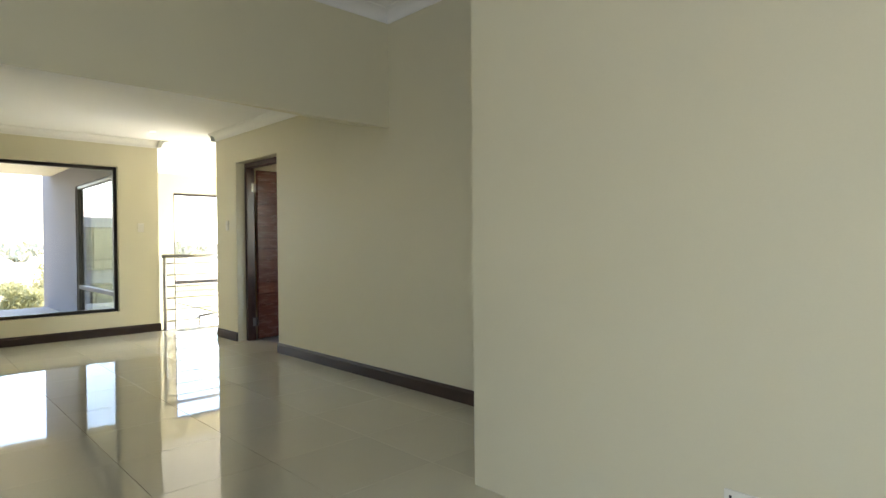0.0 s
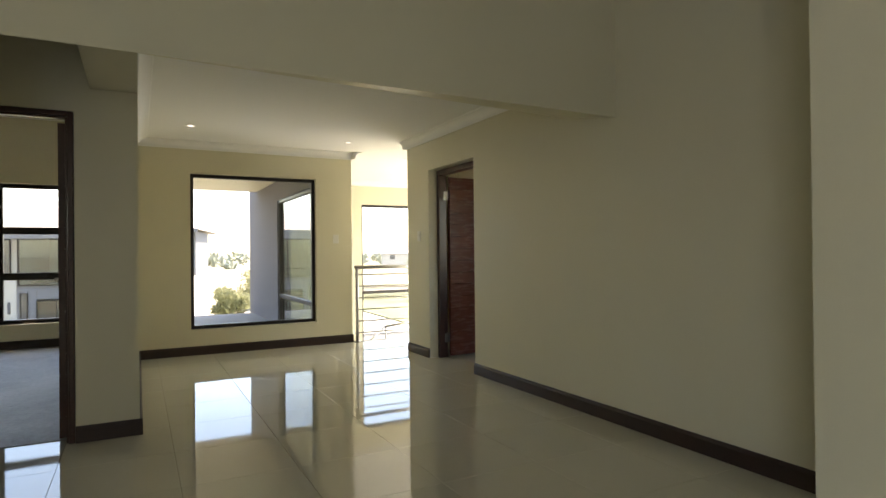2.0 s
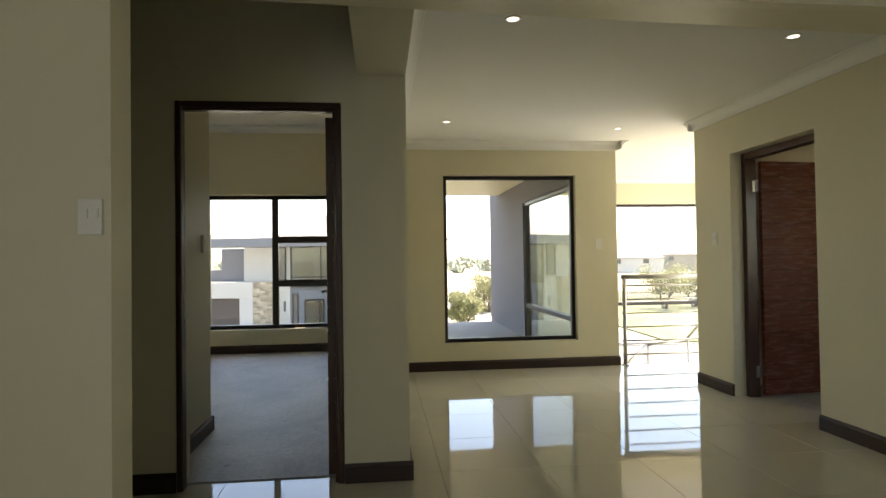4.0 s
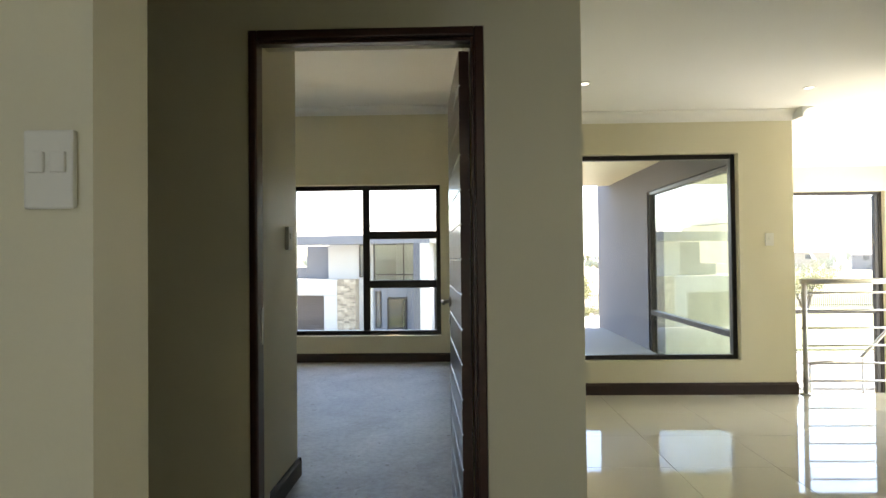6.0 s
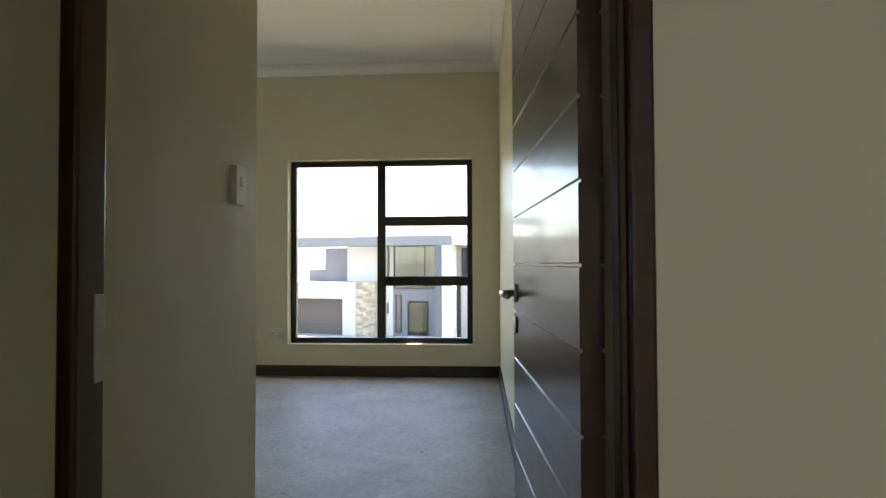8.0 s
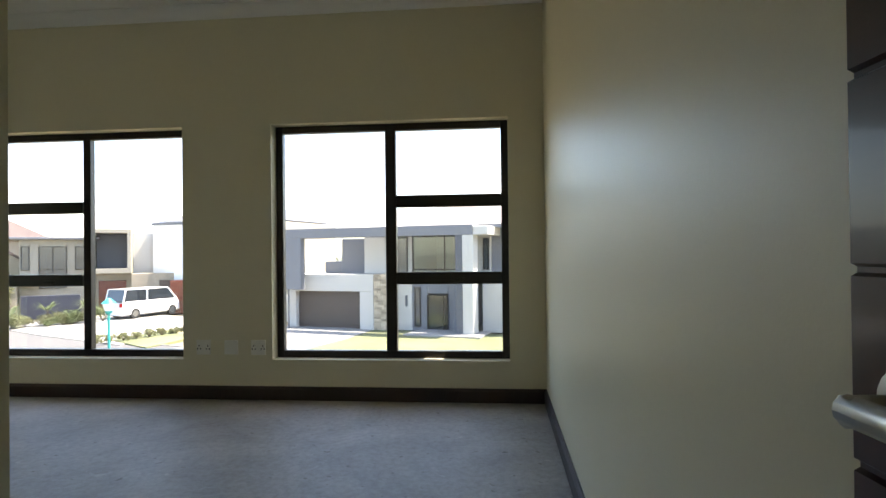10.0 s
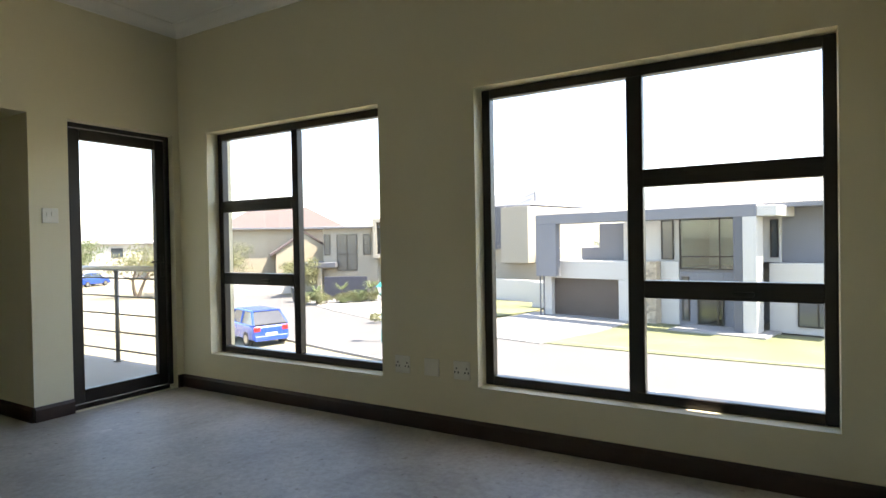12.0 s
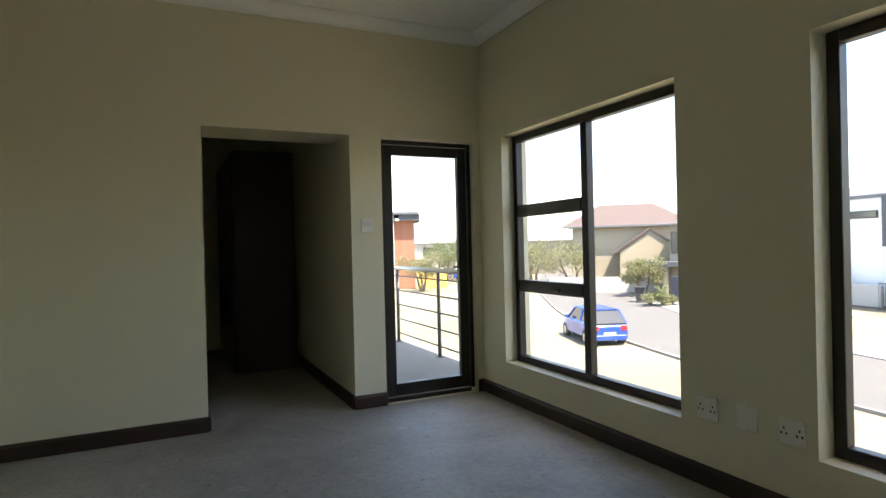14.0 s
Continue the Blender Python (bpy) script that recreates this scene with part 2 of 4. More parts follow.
def addcyl(bm, p, q, r0, r1=None, n=12):
    p, q = Vector(p), Vector(q)
    r1 = r0 if r1 is None else r1
    d = q - p
    m = Matrix.Translation((p + q) / 2) @ d.to_track_quat("Z", "Y").to_matrix().to_4x4()
    bmesh.ops.create_cone(bm, cap_ends=True, segments=n, radius1=r0, radius2=r1, depth=d.length, matrix=m)
    return bm


def cylm(p, q, r0, r1=None, n=12):
    return addcyl(bmesh.new(), p, q, r0, r1, n)


def extrude_poly(pts, along, length):
    """A prism: the outline pts (3D points, in order) pushed along a unit vector."""
    bm = bmesh.new()
    a = [bm.verts.new(p) for p in pts]
    b = [bm.verts.new(Vector(p) + Vector(along) * length) for p in pts]
    bm.faces.new(a)
    bm.faces.new(b)
    for i in range(len(pts)):
        j = (i + 1) % len(pts)
        bm.faces.new((a[i], a[j], b[j], b[i]))
    return bm


def holed(axis, t0, t1, s0, s1, z0, z1, holes):
    """A wall across x or y, t0..t1 thick, s0..s1 long, with holes (s0, s1, z0, z1) right through it, outer faces only."""
    ss = sorted({s0, s1, *[v for h in holes for v in h[:2] if s0 < v < s1]})
    zs = sorted({z0, z1, *[v for h in holes for v in h[2:] if z0 < v < z1]})
    solid = lambda i, j: 0 <= i < len(ss) - 1 and 0 <= j < len(zs) - 1 and not any(h[0] < (ss[i] + ss[i + 1]) / 2 < h[1] and h[2] < (zs[j] + zs[j + 1]) / 2 < h[3] for h in holes)
    bm, made = bmesh.new(), {}

    def v(t, s, z):
        k = (t, s, z)
        if k not in made:
            made[k] = bm.verts.new((t, s, z) if axis == "x" else (s, t, z))
        return made[k]

    for i in range(len(ss) - 1):
        for j in range(len(zs) - 1):
            if not solid(i, j):
                continue
            a, b, c, d = ss[i], ss[i + 1], zs[j], zs[j + 1]
            for t in (t0, t1):
                bm.faces.new((v(t, a, c), v(t, b, c), v(t, b, d), v(t, a, d)))
            if not solid(i - 1, j):
                bm.faces.new((v(t0, a, c), v(t1, a, c), v(t1, a, d), v(t0, a, d)))
            if not solid(i + 1, j):
                bm.faces.new((v(t0, b, c), v(t1, b, c), v(t1, b, d), v(t0, b, d)))
            if not solid(i, j - 1):
                bm.faces.new((v(t0, a, c), v(t1, a, c), v(t1, b, c), v(t0, b, c)))
            if not solid(i, j + 1):
                bm.faces.new((v(t0, a, d), v(t1, a, d), v(t1, b, d), v(t0, b, d)))
    bev = [e for e in bm.edges if len(e.link_faces) == 2 and e.calc_face_angle(0) > 0.5 and z0 + 0.001 < (e.verts[0].co.z + e.verts[1].co.z) / 2 < z1 - 0.001]
    bmesh.ops.recalc_face_normals(bm, faces=bm.faces[:])
    bmesh.ops.bevel(bm, geom=bev, offset=0.008, segments=2, affect="EDGES", profile=0.5)
    return bm


def wall(name, axis, t0, t1, s0, s1, z0, z1, holes=(), mat=None, label="cream painted plaster wall"):
    return tagged(finish(name, holed(axis, t0, t1, s0, s1, z0, z1, list(holes)), mat or M_WALL), label, "wall", kind="structure")


def slab(name, x0, x1, y0, y1, z0, z1, mat, label, category):
    return tagged(finish(name, boxm(x0, x1, y0, y1, z0, z1), mat), label, category, kind="structure")


def strip(name, p, q, n, profile, mat, label, category):
    """A skirting or cornice from p to q: profile (out, up) pushed along, n is the way out of the wall."""
    p, q, n = Vector(p), Vector(q), Vector(n)
    d = q - p
    return tagged(finish(name, extrude_poly([p + n * o + Vector((0, 0, u)) for o, u in profile], d.normalized(), d.length), mat), label, category, kind="structure")


SKIRT = ((0, 0), (0.018, 0), (0.018, 0.085), (0.012, 0.094), (0.008, 0.105), (0, 0.105))
COVE = ((0, 0), (0.008, 0), (0.010, 0.008), *[(0.010 + 0.085 * (1 - math.cos(a * math.pi / 16)), 0.008 + 0.072 * math.sin(a * math.pi / 16)) for a in range(1, 9)], (0.098, 0.088), (0, 0.088))


def skirting(p, q, n):
    strip("baseboard", (*p, 0.0), (*q, 0.0), (*n, 0), SKIRT, M_SKIRT, "dark brown varnished wooden skirting board", "baseboard")


def cornice(p, q, n, z):
    strip("cornice", (*p, z - 0.088), (*q, z - 0.088), (*n, 0), COVE, M_CEIL, "white coved plaster cornice under the ceiling", "trim")


# ---- the storey: floors, walls, ceilings ----
H_HALL, H_LOBBY, H_BED = 3.04, 2.53, 3.07
BX = -10.10          # bedroom's window wall, inner face
floor_slab = slab("floor", -8.44, 2.7, -2.8, 6.0, -0.25, -0.006, M_GROUT, "glossy cream porcelain floor tiles with thin dark joints", "floor")
slab("floor_bedroom", -10.5, -5.42, -8.8, 0.2, -0.26, -0.001, M_SCREED, "bare grey cement screed floor with pale stains", "floor")
# hall
wall("wall_hall_near", "y", 2.29, 3.46, -2.03, 2.7, 0, 3.2)
wall("wall_hall_side", "y", 3.26, 3.46, -7.36, -2.03, 0, 3.2, [(-6.79, -5.795, -1, 2.12)])
wall("wall_hall_back", "x", 2.5, 2.7, -2.65, 2.29, 0, 3.2)
wall("wall_hall_south", "y", -2.85, -2.65, -4.11, 2.7, 0, 3.2, [(0.9, 2.3, 0.4, 2.1)])
wall("wall_hall_left", "x", -4.11, -3.96, -2.65, -0.65, 0, 3.2)
wall("wall_passage_end", "y", -2.85, -2.65, -5.52, -4.11, 0, 3.2)
slab("ceiling_hall", -5.40, 2.7, -2.85, 3.46, H_HALL, H_HALL + 0.2, M_CEIL, "white plaster ceiling of the hall", "ceiling")
beam = extrude_poly([(-4.40, -0.65, 2.29), (-3.88, -0.65, 2.11), (-3.88, -0.65, H_HALL - 0.002), (-4.40, -0.65, H_HALL - 0.002)], (0, 1, 0), 3.91)
for v in beam.verts:  # its soffit sinks a little towards the side wall
    if v.co.z < 2.5 and v.co.y > 3:
        v.co.z -= 0.085 if v.co.x < -4 else 0.005
tagged(finish("bulkhead_cross", beam, M_WALL), "cream plastered bulkhead beam across the hall", "wall", kind="structure")
wall("bulkhead_short", "y", 0.08, 0.352, -5.29, -4.40, 2.272, H_HALL - 0.002, label="cream plastered short bulkhead beam above the pier")
# lobby
wall("wall_bedroom_door", "x", -5.52, -5.29, -2.65, 0.352, 0, 3.2, [(-0.905, -0.01, -1, 2.115)])
wall("wall_lobby_left", "y", -0.06, 0.352, -10.40, -5.52, -0.2, 3.2)
wall("wall_lobby_window", "x", -8.60, -8.38, 0.352, 2.89, -0.2, 3.0, [(0.90, 2.41, 0.30, 2.16)])
wall("wall_landing_side", "x", -7.36, -7.18, 3.46, 6.0, 0, 3.0)
slab("ceiling_lobby", -8.6, -4.402, 0.352, 6.0, H_LOBBY, H_LOBBY + 0.2, M_CEIL, "white plaster ceiling of the lobby with small downlights", "ceiling")
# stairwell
wall("wall_stairwell_side", "y", 2.50, 2.72, -14.0, -8.60, -3.0, 3.0, [(-11.18, -8.80, -1.0, 2.12)], M_GREYPL, "mottled dark grey plaster wall beside the terrace")
wall("wall_stairwell_window", "x", -11.40, -11.2, 2.72, 6.2, -3.0, 3.0, [(4.05, 5.74, -1.9, 2.1)])
# the end wall's hole is an unseen opening, added to brighten the lobby
wall("wall_stairwell_end", "y", 6.0, 6.2, -11.2, -7.07, -3.0, 3.0, [(-11.0, -7.35, -2.2, 2.3)])
wall("wall_under_landing", "x", -8.64, -8.44, 2.89, 6.0, -3.0, -0.26)
slab("ceiling_stairwell", -11.4, -8.6, 2.5, 6.2, 2.53, 2.73, M_CEIL, "white plaster ceiling above the stairs", "ceiling")
slab("floor_stairwell", -11.2, -8.56, 2.72, 6.0, -3.2, -3.0, M_TILE, "pale tiled floor at the foot of the stairs", "floor")
# terrace outside the lobby
slab("terrace_floor", -13.7, -8.60, 0.352, 2.50, -0.3, -0.05, M_PAVE, "pale tiled terrace floor", "floor")
slab("terrace_roof", -13.2, -8.60, 0.352, 2.50, 2.46, 2.75, M_WALL, "cream soffit slab roofing the terrace", "roof")
# bedroom
wall("wall_bedroom_window", "x", -10.34, BX, -5.02, 0.0, -0.2, 3.2, [(-4.655, -2.885, 0.31, 2.14), (-2.16, -0.325, 0.31, 2.14)])
wall("wall_bedroom_entry", "y", -1.25, -1.05, -6.45, -5.52, 0, 3.2)
wall("wall_bedroom_inner", "x", -6.45, -6.25, -5.02, -1.25, 0, 3.2)
wall("wall_bedroom_balcony", "y", -5.20, -5.02, -10.34, -9.12, -0.2, 3.2, [(-10.04, -9.20, 0.0, 2.15)])
wall("wall_bedroom_dressing", "y", -5.47, -5.02, -9.12, -6.25, -0.2, 3.2, [(-8.94, -7.87, -1, 2.15)])
slab("ceiling_bedroom", -10.4, -5.42, -8.8, 0.2, H_BED, H_BED + 0.2, M_CEIL, "white plaster ceiling of the bedroom", "ceiling")
wall("wall_dressing_side", "x", -9.12, -8.94, -8.8, -5.47, -0.2, 3.2)
wall("wall_dressing_end", "y", -8.8, -8.6, -8.94, -6.25, 0, 3.2)
wall("wall_dressing_inner", "x", -6.45, -6.25, -8.6, -5.42, 0, 3.2)
# unseen overhang, added to keep the sun off the window reveals
slab("added_eave", -11.05, -10.342, -5.2, 0.3, 2.95, 3.2, M_HWHITE, "unseen pale eave added to shade the bedroom windows", "roof")
# room beyond the hall's side door
slab("floor_side_room", -7.36, -4.0, 3.461, 6.6, -0.25, -0.001, M_SCREED, "bare grey screed floor of the side room", "floor")
wall("wall_side_room_end", "y", 6.0, 6.2, -7.06, -4.0, 0, 3.0)
wall("wall_side_room_back", "x", -4.2, -4.0, 3.46, 6.0, 0, 3.0, [(4.2, 5.4, 0.9, 2.1)])
slab("ceiling_side_room", -7.18, -4.0, 3.46, 6.2, 2.75, 2.95, M_CEIL, "white plaster ceiling of the side room", "ceiling")

# skirtings: end points and the way out of the wall
for p, q, n in (
    ((-5.795, 3.26), (-2.03, 3.26), (0, -1)), ((-7.36, 3.26), (-6.79, 3.26), (0, -1)), 
    ((-8.38, 0.352), (-8.38, 2.89), (1, 0)), ((-8.38, 0.352), (-5.29, 0.352), (0, 1)),
    ((-5.29, -0.01), (-5.29, 0.37), (1, 0)), ((-5.29, -2.65), (-5.29, -0.905), (1, 0)), ((-3.96, -2.65), (-3.96, -0.65), (1, 0)),
    ((-4.11, -0.65), (-3.96, -0.65), (0, 1)), ((-7.36, 3.26), (-7.36, 6.0), (-1, 0)), ((-8.60, 2.89), (-8.38, 2.89), (0, 1)),
    ((BX, -5.02), (BX, -0.06), (1, 0)), ((BX, -0.06), (-5.52, -0.06), (0, -1)), ((-6.45, -1.05), (-5.52, -1.05), (0, 1)),
    ((-6.45, -5.02), (-6.45, -1.03), (-1, 0)), ((-9.20, -5.02), (-8.94, -5.02), (0, 1)), ((BX, -5.02), (-10.04, -5.02), (0, 1)),
    ((-7.87, -5.02), (-6.45, -5.02), (0, 1)), ((-8.94, -8.6), (-8.94, -5.02), (1, 0)), ((-7.87, -5.42), (-7.87, -5.02), (-1, 0)),
):
    skirting(p, q, n)
for p, q, n, z in (
    ((-3.88, 3.26), (-2.03, 3.26), (0, -1), H_HALL), ((-3.88, -0.6), (-3.88, 3.26), (1, 0), H_HALL), ((-2.03, 2.29), (2.5, 2.29), (0, -1), H_HALL),
    ((-2.03, 2.29), (-2.03, 3.26), (-1, 0), H_HALL), ((-3.96, -2.65), (-3.96, -0.6), (1, 0), H_HALL),
    ((-7.36, 3.26), (-4.40, 3.26), (0, -1), H_LOBBY), ((-8.38, 0.352), (-8.38, 2.89), (1, 0), H_LOBBY), ((-8.38, 0.352), (-4.40, 0.352), (0, 1), H_LOBBY),
    ((-7.36, 3.20), (-7.36, 6.0), (-1, 0), H_LOBBY), ((-8.60, 2.89), (-8.22, 2.89), (0, 1), H_LOBBY), ((-11.2, 2.72), (-11.2, 6.0), (1, 0), 2.53),
    ((BX, -5.02), (BX, -0.06), (1, 0), H_BED), ((BX, -0.06), (-5.52, -0.06), (0, -1), H_BED), ((BX, -5.02), (-6.45, -5.02), (0, 1), H_BED),
    ((-6.45, -5.02), (-6.45, -1.03), (-1, 0), H_BED), ((-6.45, -1.05), (-5.52, -1.05), (0, 1), H_BED),
):
    cornice(p, q, n, z)


# ---- windows ----
def window(name, axis, t, s0, s1, z0, z1, label, bars=(), sashes=(), fr=0.045, deep=0.06, glass=None):
    """A dark aluminium window in plane t. bars: ('v', s, z0, z1) or ('h', z, s0, s1) with a width; panes fill the cells of sashes."""
    e = empty(name, label, "window", kind="structure")
    P = (lambda a, b, c, d: boxm(t - deep / 2, t + deep / 2, a, b, c, d, 0.004)) if axis == "x" else (lambda a, b, c, d: boxm(a, b, t - deep / 2, t + deep / 2, c, d, 0.004))
    for a, b, c, d in ((s0, s0 + fr, z0, z1), (s1 - fr, s1, z0, z1), (s0 + fr, s1 - fr, z0, z0 + fr), (s0 + fr, s1 - fr, z1 - fr, z1)):
        part("window_frame", P(a, b, c, d), M_ALU, e)
    for kind, c, a, b, w in bars:
        part("mullion" if kind == "v" else "transom", P(c - w / 2, c + w / 2, a, b) if kind == "v" else P(a, b, c - w / 2, c + w / 2), M_ALU, e)
    for a, b, c, d in sashes:
        pane = part("pane", boxm(t - 0.003, t + 0.003, a, b, c, d) if axis == "x" else boxm(a, b, t - 0.003, t + 0.003, c, d), glass or M_GLASS, e, "clear window glass")
        pane.visible_shadow = False
    return e


WT = -10.235
w_a = window("window_1", "x", WT, -4.655, -2.885, 0.31, 2.14, "dark bronze aluminium window with three small panes beside a tall one",
       [("v", -3.77, 0.365, 2.085, 0.065), ("h", 1.53, -4.60, -3.8125, 0.095), ("h", 0.93, -4.60, -3.8125, 0.095)],
       [(-3.73, -2.93, 0.35, 2.10), (-4.61, -3.81, 0.35, 0.89), (-4.61, -3.81, 0.97, 1.49), (-4.61, -3.81, 1.57, 2.10)], 0.055)
w_b = window("window_2", "x", WT, -2.16, -0.325, 0.31, 2.14, "dark bronze aluminium window with a tall pane beside three small ones",
       [("v", -1.238, 0.365, 2.085, 0.085), ("h", 1.53, -1.1955, -0.38, 0.095), ("h", 0.93, -1.1955, -0.38, 0.095)],
       [(-2.11, -1.278, 0.35, 2.10), (-1.198, -0.375, 0.35, 0.89), (-1.198, -0.375, 0.97, 1.49), (-1.198, -0.375, 1.57, 2.10)], 0.055)
for w, y in ((w_a, -4.1), (w_b, -0.72)):
    part("window_handle", boxm(WT + 0.03, WT + 0.055, y - 0.05, y + 0.05, 0.905, 0.93, 0.004), M_ALU, w)
window("window_3", "x", -8.48, 0.90, 2.41, 0.30, 2.16, "large dark bronze aluminium fixed window in the lobby", [], [(0.94, 2.37, 0.34, 2.12)], 0.042)
window("window_4", "x", -11.30, 4.05, 5.74, -1.9, 2.1, "tall dark bronze aluminium window above the stairs", [("h", 0.45, 4.095, 5.695, 0.06), ("v", 5.66, -1.85, 2.05, 0.05)], [(4.09, 5.70, -1.86, 0.43), (4.09, 5.70, 0.47, 2.06)])
window("window_5", "y", 2.56, -11.18, -8.80, -1.0, 2.12, "dark bronze aluminium side window of the stairwell", [("h", 0.47, -11.13, -8.85, 0.06)], [(-11.14, -8.84, -0.96, 0.45), (-11.14, -8.84, 0.49, 2.08)], 0.05, 0.08, M_GLASS_R)
window("window_6", "y", -2.75, 0.9, 2.3, 0.4, 2.1, "dark bronze aluminium window of the hall", [("v", 1.6, 0.445, 2.055, 0.06)], [(0.94, 1.57, 0.44, 2.06), (1.63, 2.26, 0.44, 2.06)])
# unseen window, added with that opening to let more light in
window("window_8", "y", 6.1, -11.0, -7.35, -2.2, 2.3, "unseen tall bronze aluminium window added to light the lobby", [("v", -9.2, -2.155, 2.255, 0.06), ("h", 0.45, -10.95, -7.4, 0.06)], [(-10.96, -9.23, -2.16, 0.42), (-9.17, -7.39, -2.16, 0.42), (-10.96, -9.23, 0.48, 2.26), (-9.17, -7.39, 0.48, 2.26)])
window("window_7", "x", -4.1, 4.2, 5.4, 0.9, 2.1, "dark bronze aluminium window of the side room", [], [(4.24, 5.36, 0.94, 2.06)])

# ---- glazed balcony door ----
gd = empty("door_1", "dark bronze aluminium glazed balcony door, closed", "door", kind="structure")
for a, b, c, d in ((-10.035, -10.000, 0.03, 2.14), (-9.230, -9.195, 0.03, 2.14), (-10.000, -9.230, 2.105, 2.14), (-10.000, -9.230, 0.0, 0.035)):
    part("door_frame", boxm(a, b, -5.150, -5.070, c, d, 0.004), M_ALU, gd)
for a, b, c, d in ((-9.995, -9.915, 0.04, 2.10), (-9.315, -9.235, 0.04, 2.10), (-9.915, -9.315, 2.02, 2.10), (-9.915, -9.315, 0.04, 0.14)):
    part("stile", boxm(a, b, -5.135, -5.085, c, d, 0.004), M_ALU, gd)
gp = part("pane", boxm(-9.915, -9.315, -5.112, -5.106, 0.14, 2.02), M_GLASS, gd, "clear door glass")
gp.visible_shadow = False
bm = boxm(-9.970, -9.940, -5.085, -5.072, 0.95, 1.13, 0.004)
addcyl(bm, (-9.955, -5.080, 1.08), (-9.955, -5.035, 1.08), 0.010)
addbox(bm, -9.965, -9.835, -5.045, -5.028, 1.07, 1.09, 0.005)
part("handle", bm, M_ALU, gd, "black lever handle")


# ---- panelled doors ----
def door_leaf(parent, w, h, mat):
    """A leaf 42 mm thick in its own axes: hinge edge at 0, x along the leaf, with fourteen V-grooves in each face."""
    zs = [0.02 + (h - 0.02) * i / 15 for i in range(16)]
    prof = [(-0.02, zs[0])]
    for z in zs[1:-1]:
        prof += [(-0.02, z - 0.0045), (-0.0155, z - 0.002), (-0.0155, z + 0.002), (-0.02, z + 0.0045)]
    prof += [(-0.02, zs[-1])]
    out = prof + [(-y, z) for y, z in reversed(prof)]
    return part("leaf", extrude_poly([(0, y, z) for y, z in out], (1, 0, 0), w), mat, parent)


def door_furniture(leaf, w, z=1.02):
    for s in (-1, 1):
        bm = bmesh.new()
        addcyl(bm, (w - 0.06, s * 0.02, z), (w - 0.06, s * 0.028, z), 0.026, n=20)
        addcyl(bm, (w - 0.06, s * 0.02, z), (w - 0.06, s * 0.065, z), 0.010)
        addcyl(bm, (w - 0.055, s * 0.06, z), (w - 0.18, s * 0.06, z), 0.0095)
        part("handle", bm, M_STEEL, leaf, "brushed steel lever handle", True)
        part("keyhole_plate", cylm((w - 0.06, s * 0.02, z - 0.09), (w - 0.06, s * 0.026, z - 0.09), 0.024, n=20), M_STEEL, leaf, "round brushed steel key plate", True)


def hinges(parent, x, y, axis):
    for z in (0.22, 1.83):
        bm = bmesh.new()
        addcyl(bm, (x, y, z - 0.05), (x, y, z + 0.05), 0.008)
        addbox(bm, x - (0.03 if axis == "x" else 0.003), x + (0.03 if axis == "x" else 0.003), y - (0.003 if axis == "x" else 0.03), y + (0.003 if axis == "x" else 0.03), z - 0.05, z + 0.05)
        part("hinge", bm, M_STEEL, parent, "steel butt hinge")


# bedroom door, swung right back against the wall
d1 = empty("door_2", "dark mahogany bedroom door with horizontal grooves, standing wide open", "door", kind="structure")
for a, b, c, d in ((-0.90, -0.868, 0, 2.112), (-0.047, -0.012, 0, 2.112), (-0.868, -0.047, 2.078, 2.112)):
    part("door_frame", boxm(-5.35, -5.278, a, b, c, d, 0.006, 2), M_DOOR_DARK, d1)
for a, b, c, d in ((-0.060, -0.047, 0, 2.078), (-0.868, -0.060, 2.066, 2.078)):
    part("door_stop", boxm(-5.345, -5.30, a, b, c, d, 0.003), M_DOOR_DARK, d1)
leaf = door_leaf(d1, 0.80, 2.05, M_DOOR_DARK)
leaf.matrix_world = pose(-5.375, -0.085, 0, 0, 0, 184.0)
door_furniture(leaf, 0.80)
hinges(d1, -5.358, -0.056, "x")
bm = boxm(-5.345, -5.32, -0.869, -0.8655, 0.92, 1.06, 0.001)
part("strike_plate", bm, M_STEEL, d1, "steel strike plate")

# side door, hinged on the far jamb, open into the side room
d2 = empty("door_3", "reddish mahogany door with horizontal grooves, standing open", "door", kind="structure")
for a, b, c, d in ((-6.785, -6.73, 0, 2.117), (-5.852, -5.797, 0, 2.117), (-6.73, -5.852, 2.062, 2.117)):
    part("door_frame", boxm(a, b, 3.36, 3.46, c, d, 0.006, 2), M_DOOR_DARK, d2)
leaf = door_leaf(d2, 0.81, 2.04, M_DOOR)
leaf.matrix_world = pose(-6.71, 3.48, 0, 0, 0, 95)
door_furniture(leaf, 0.81)
hinges(d2, -6.725, 3.45, "y")


# ---- switches and sockets ----
def plate(name, at, n, w, h, label, slots, deep=0.010):
    """A wall plate at a point, facing n, with slots (right, up, w, h, proud, material)."""
    rz = math.degrees(math.atan2(n[1], n[0])) + 90
    e = empty(name, label, name.replace("_", " "), pose(*at, 0, 0, rz))
    part("plate", boxm(-w / 2, w / 2, -deep, 0, -h / 2, h / 2, 0.003, 2), M_PLASTIC, e)
    for i, (u, v, a, b, o, m) in enumerate(slots):
        part("rocker" if m is M_PLASTIC else "pin_hole", boxm(u - a / 2, u + a / 2, -deep - o, 0.001 - deep, v - b / 2, v + b / 2, 0.0008), m, e)
    return e


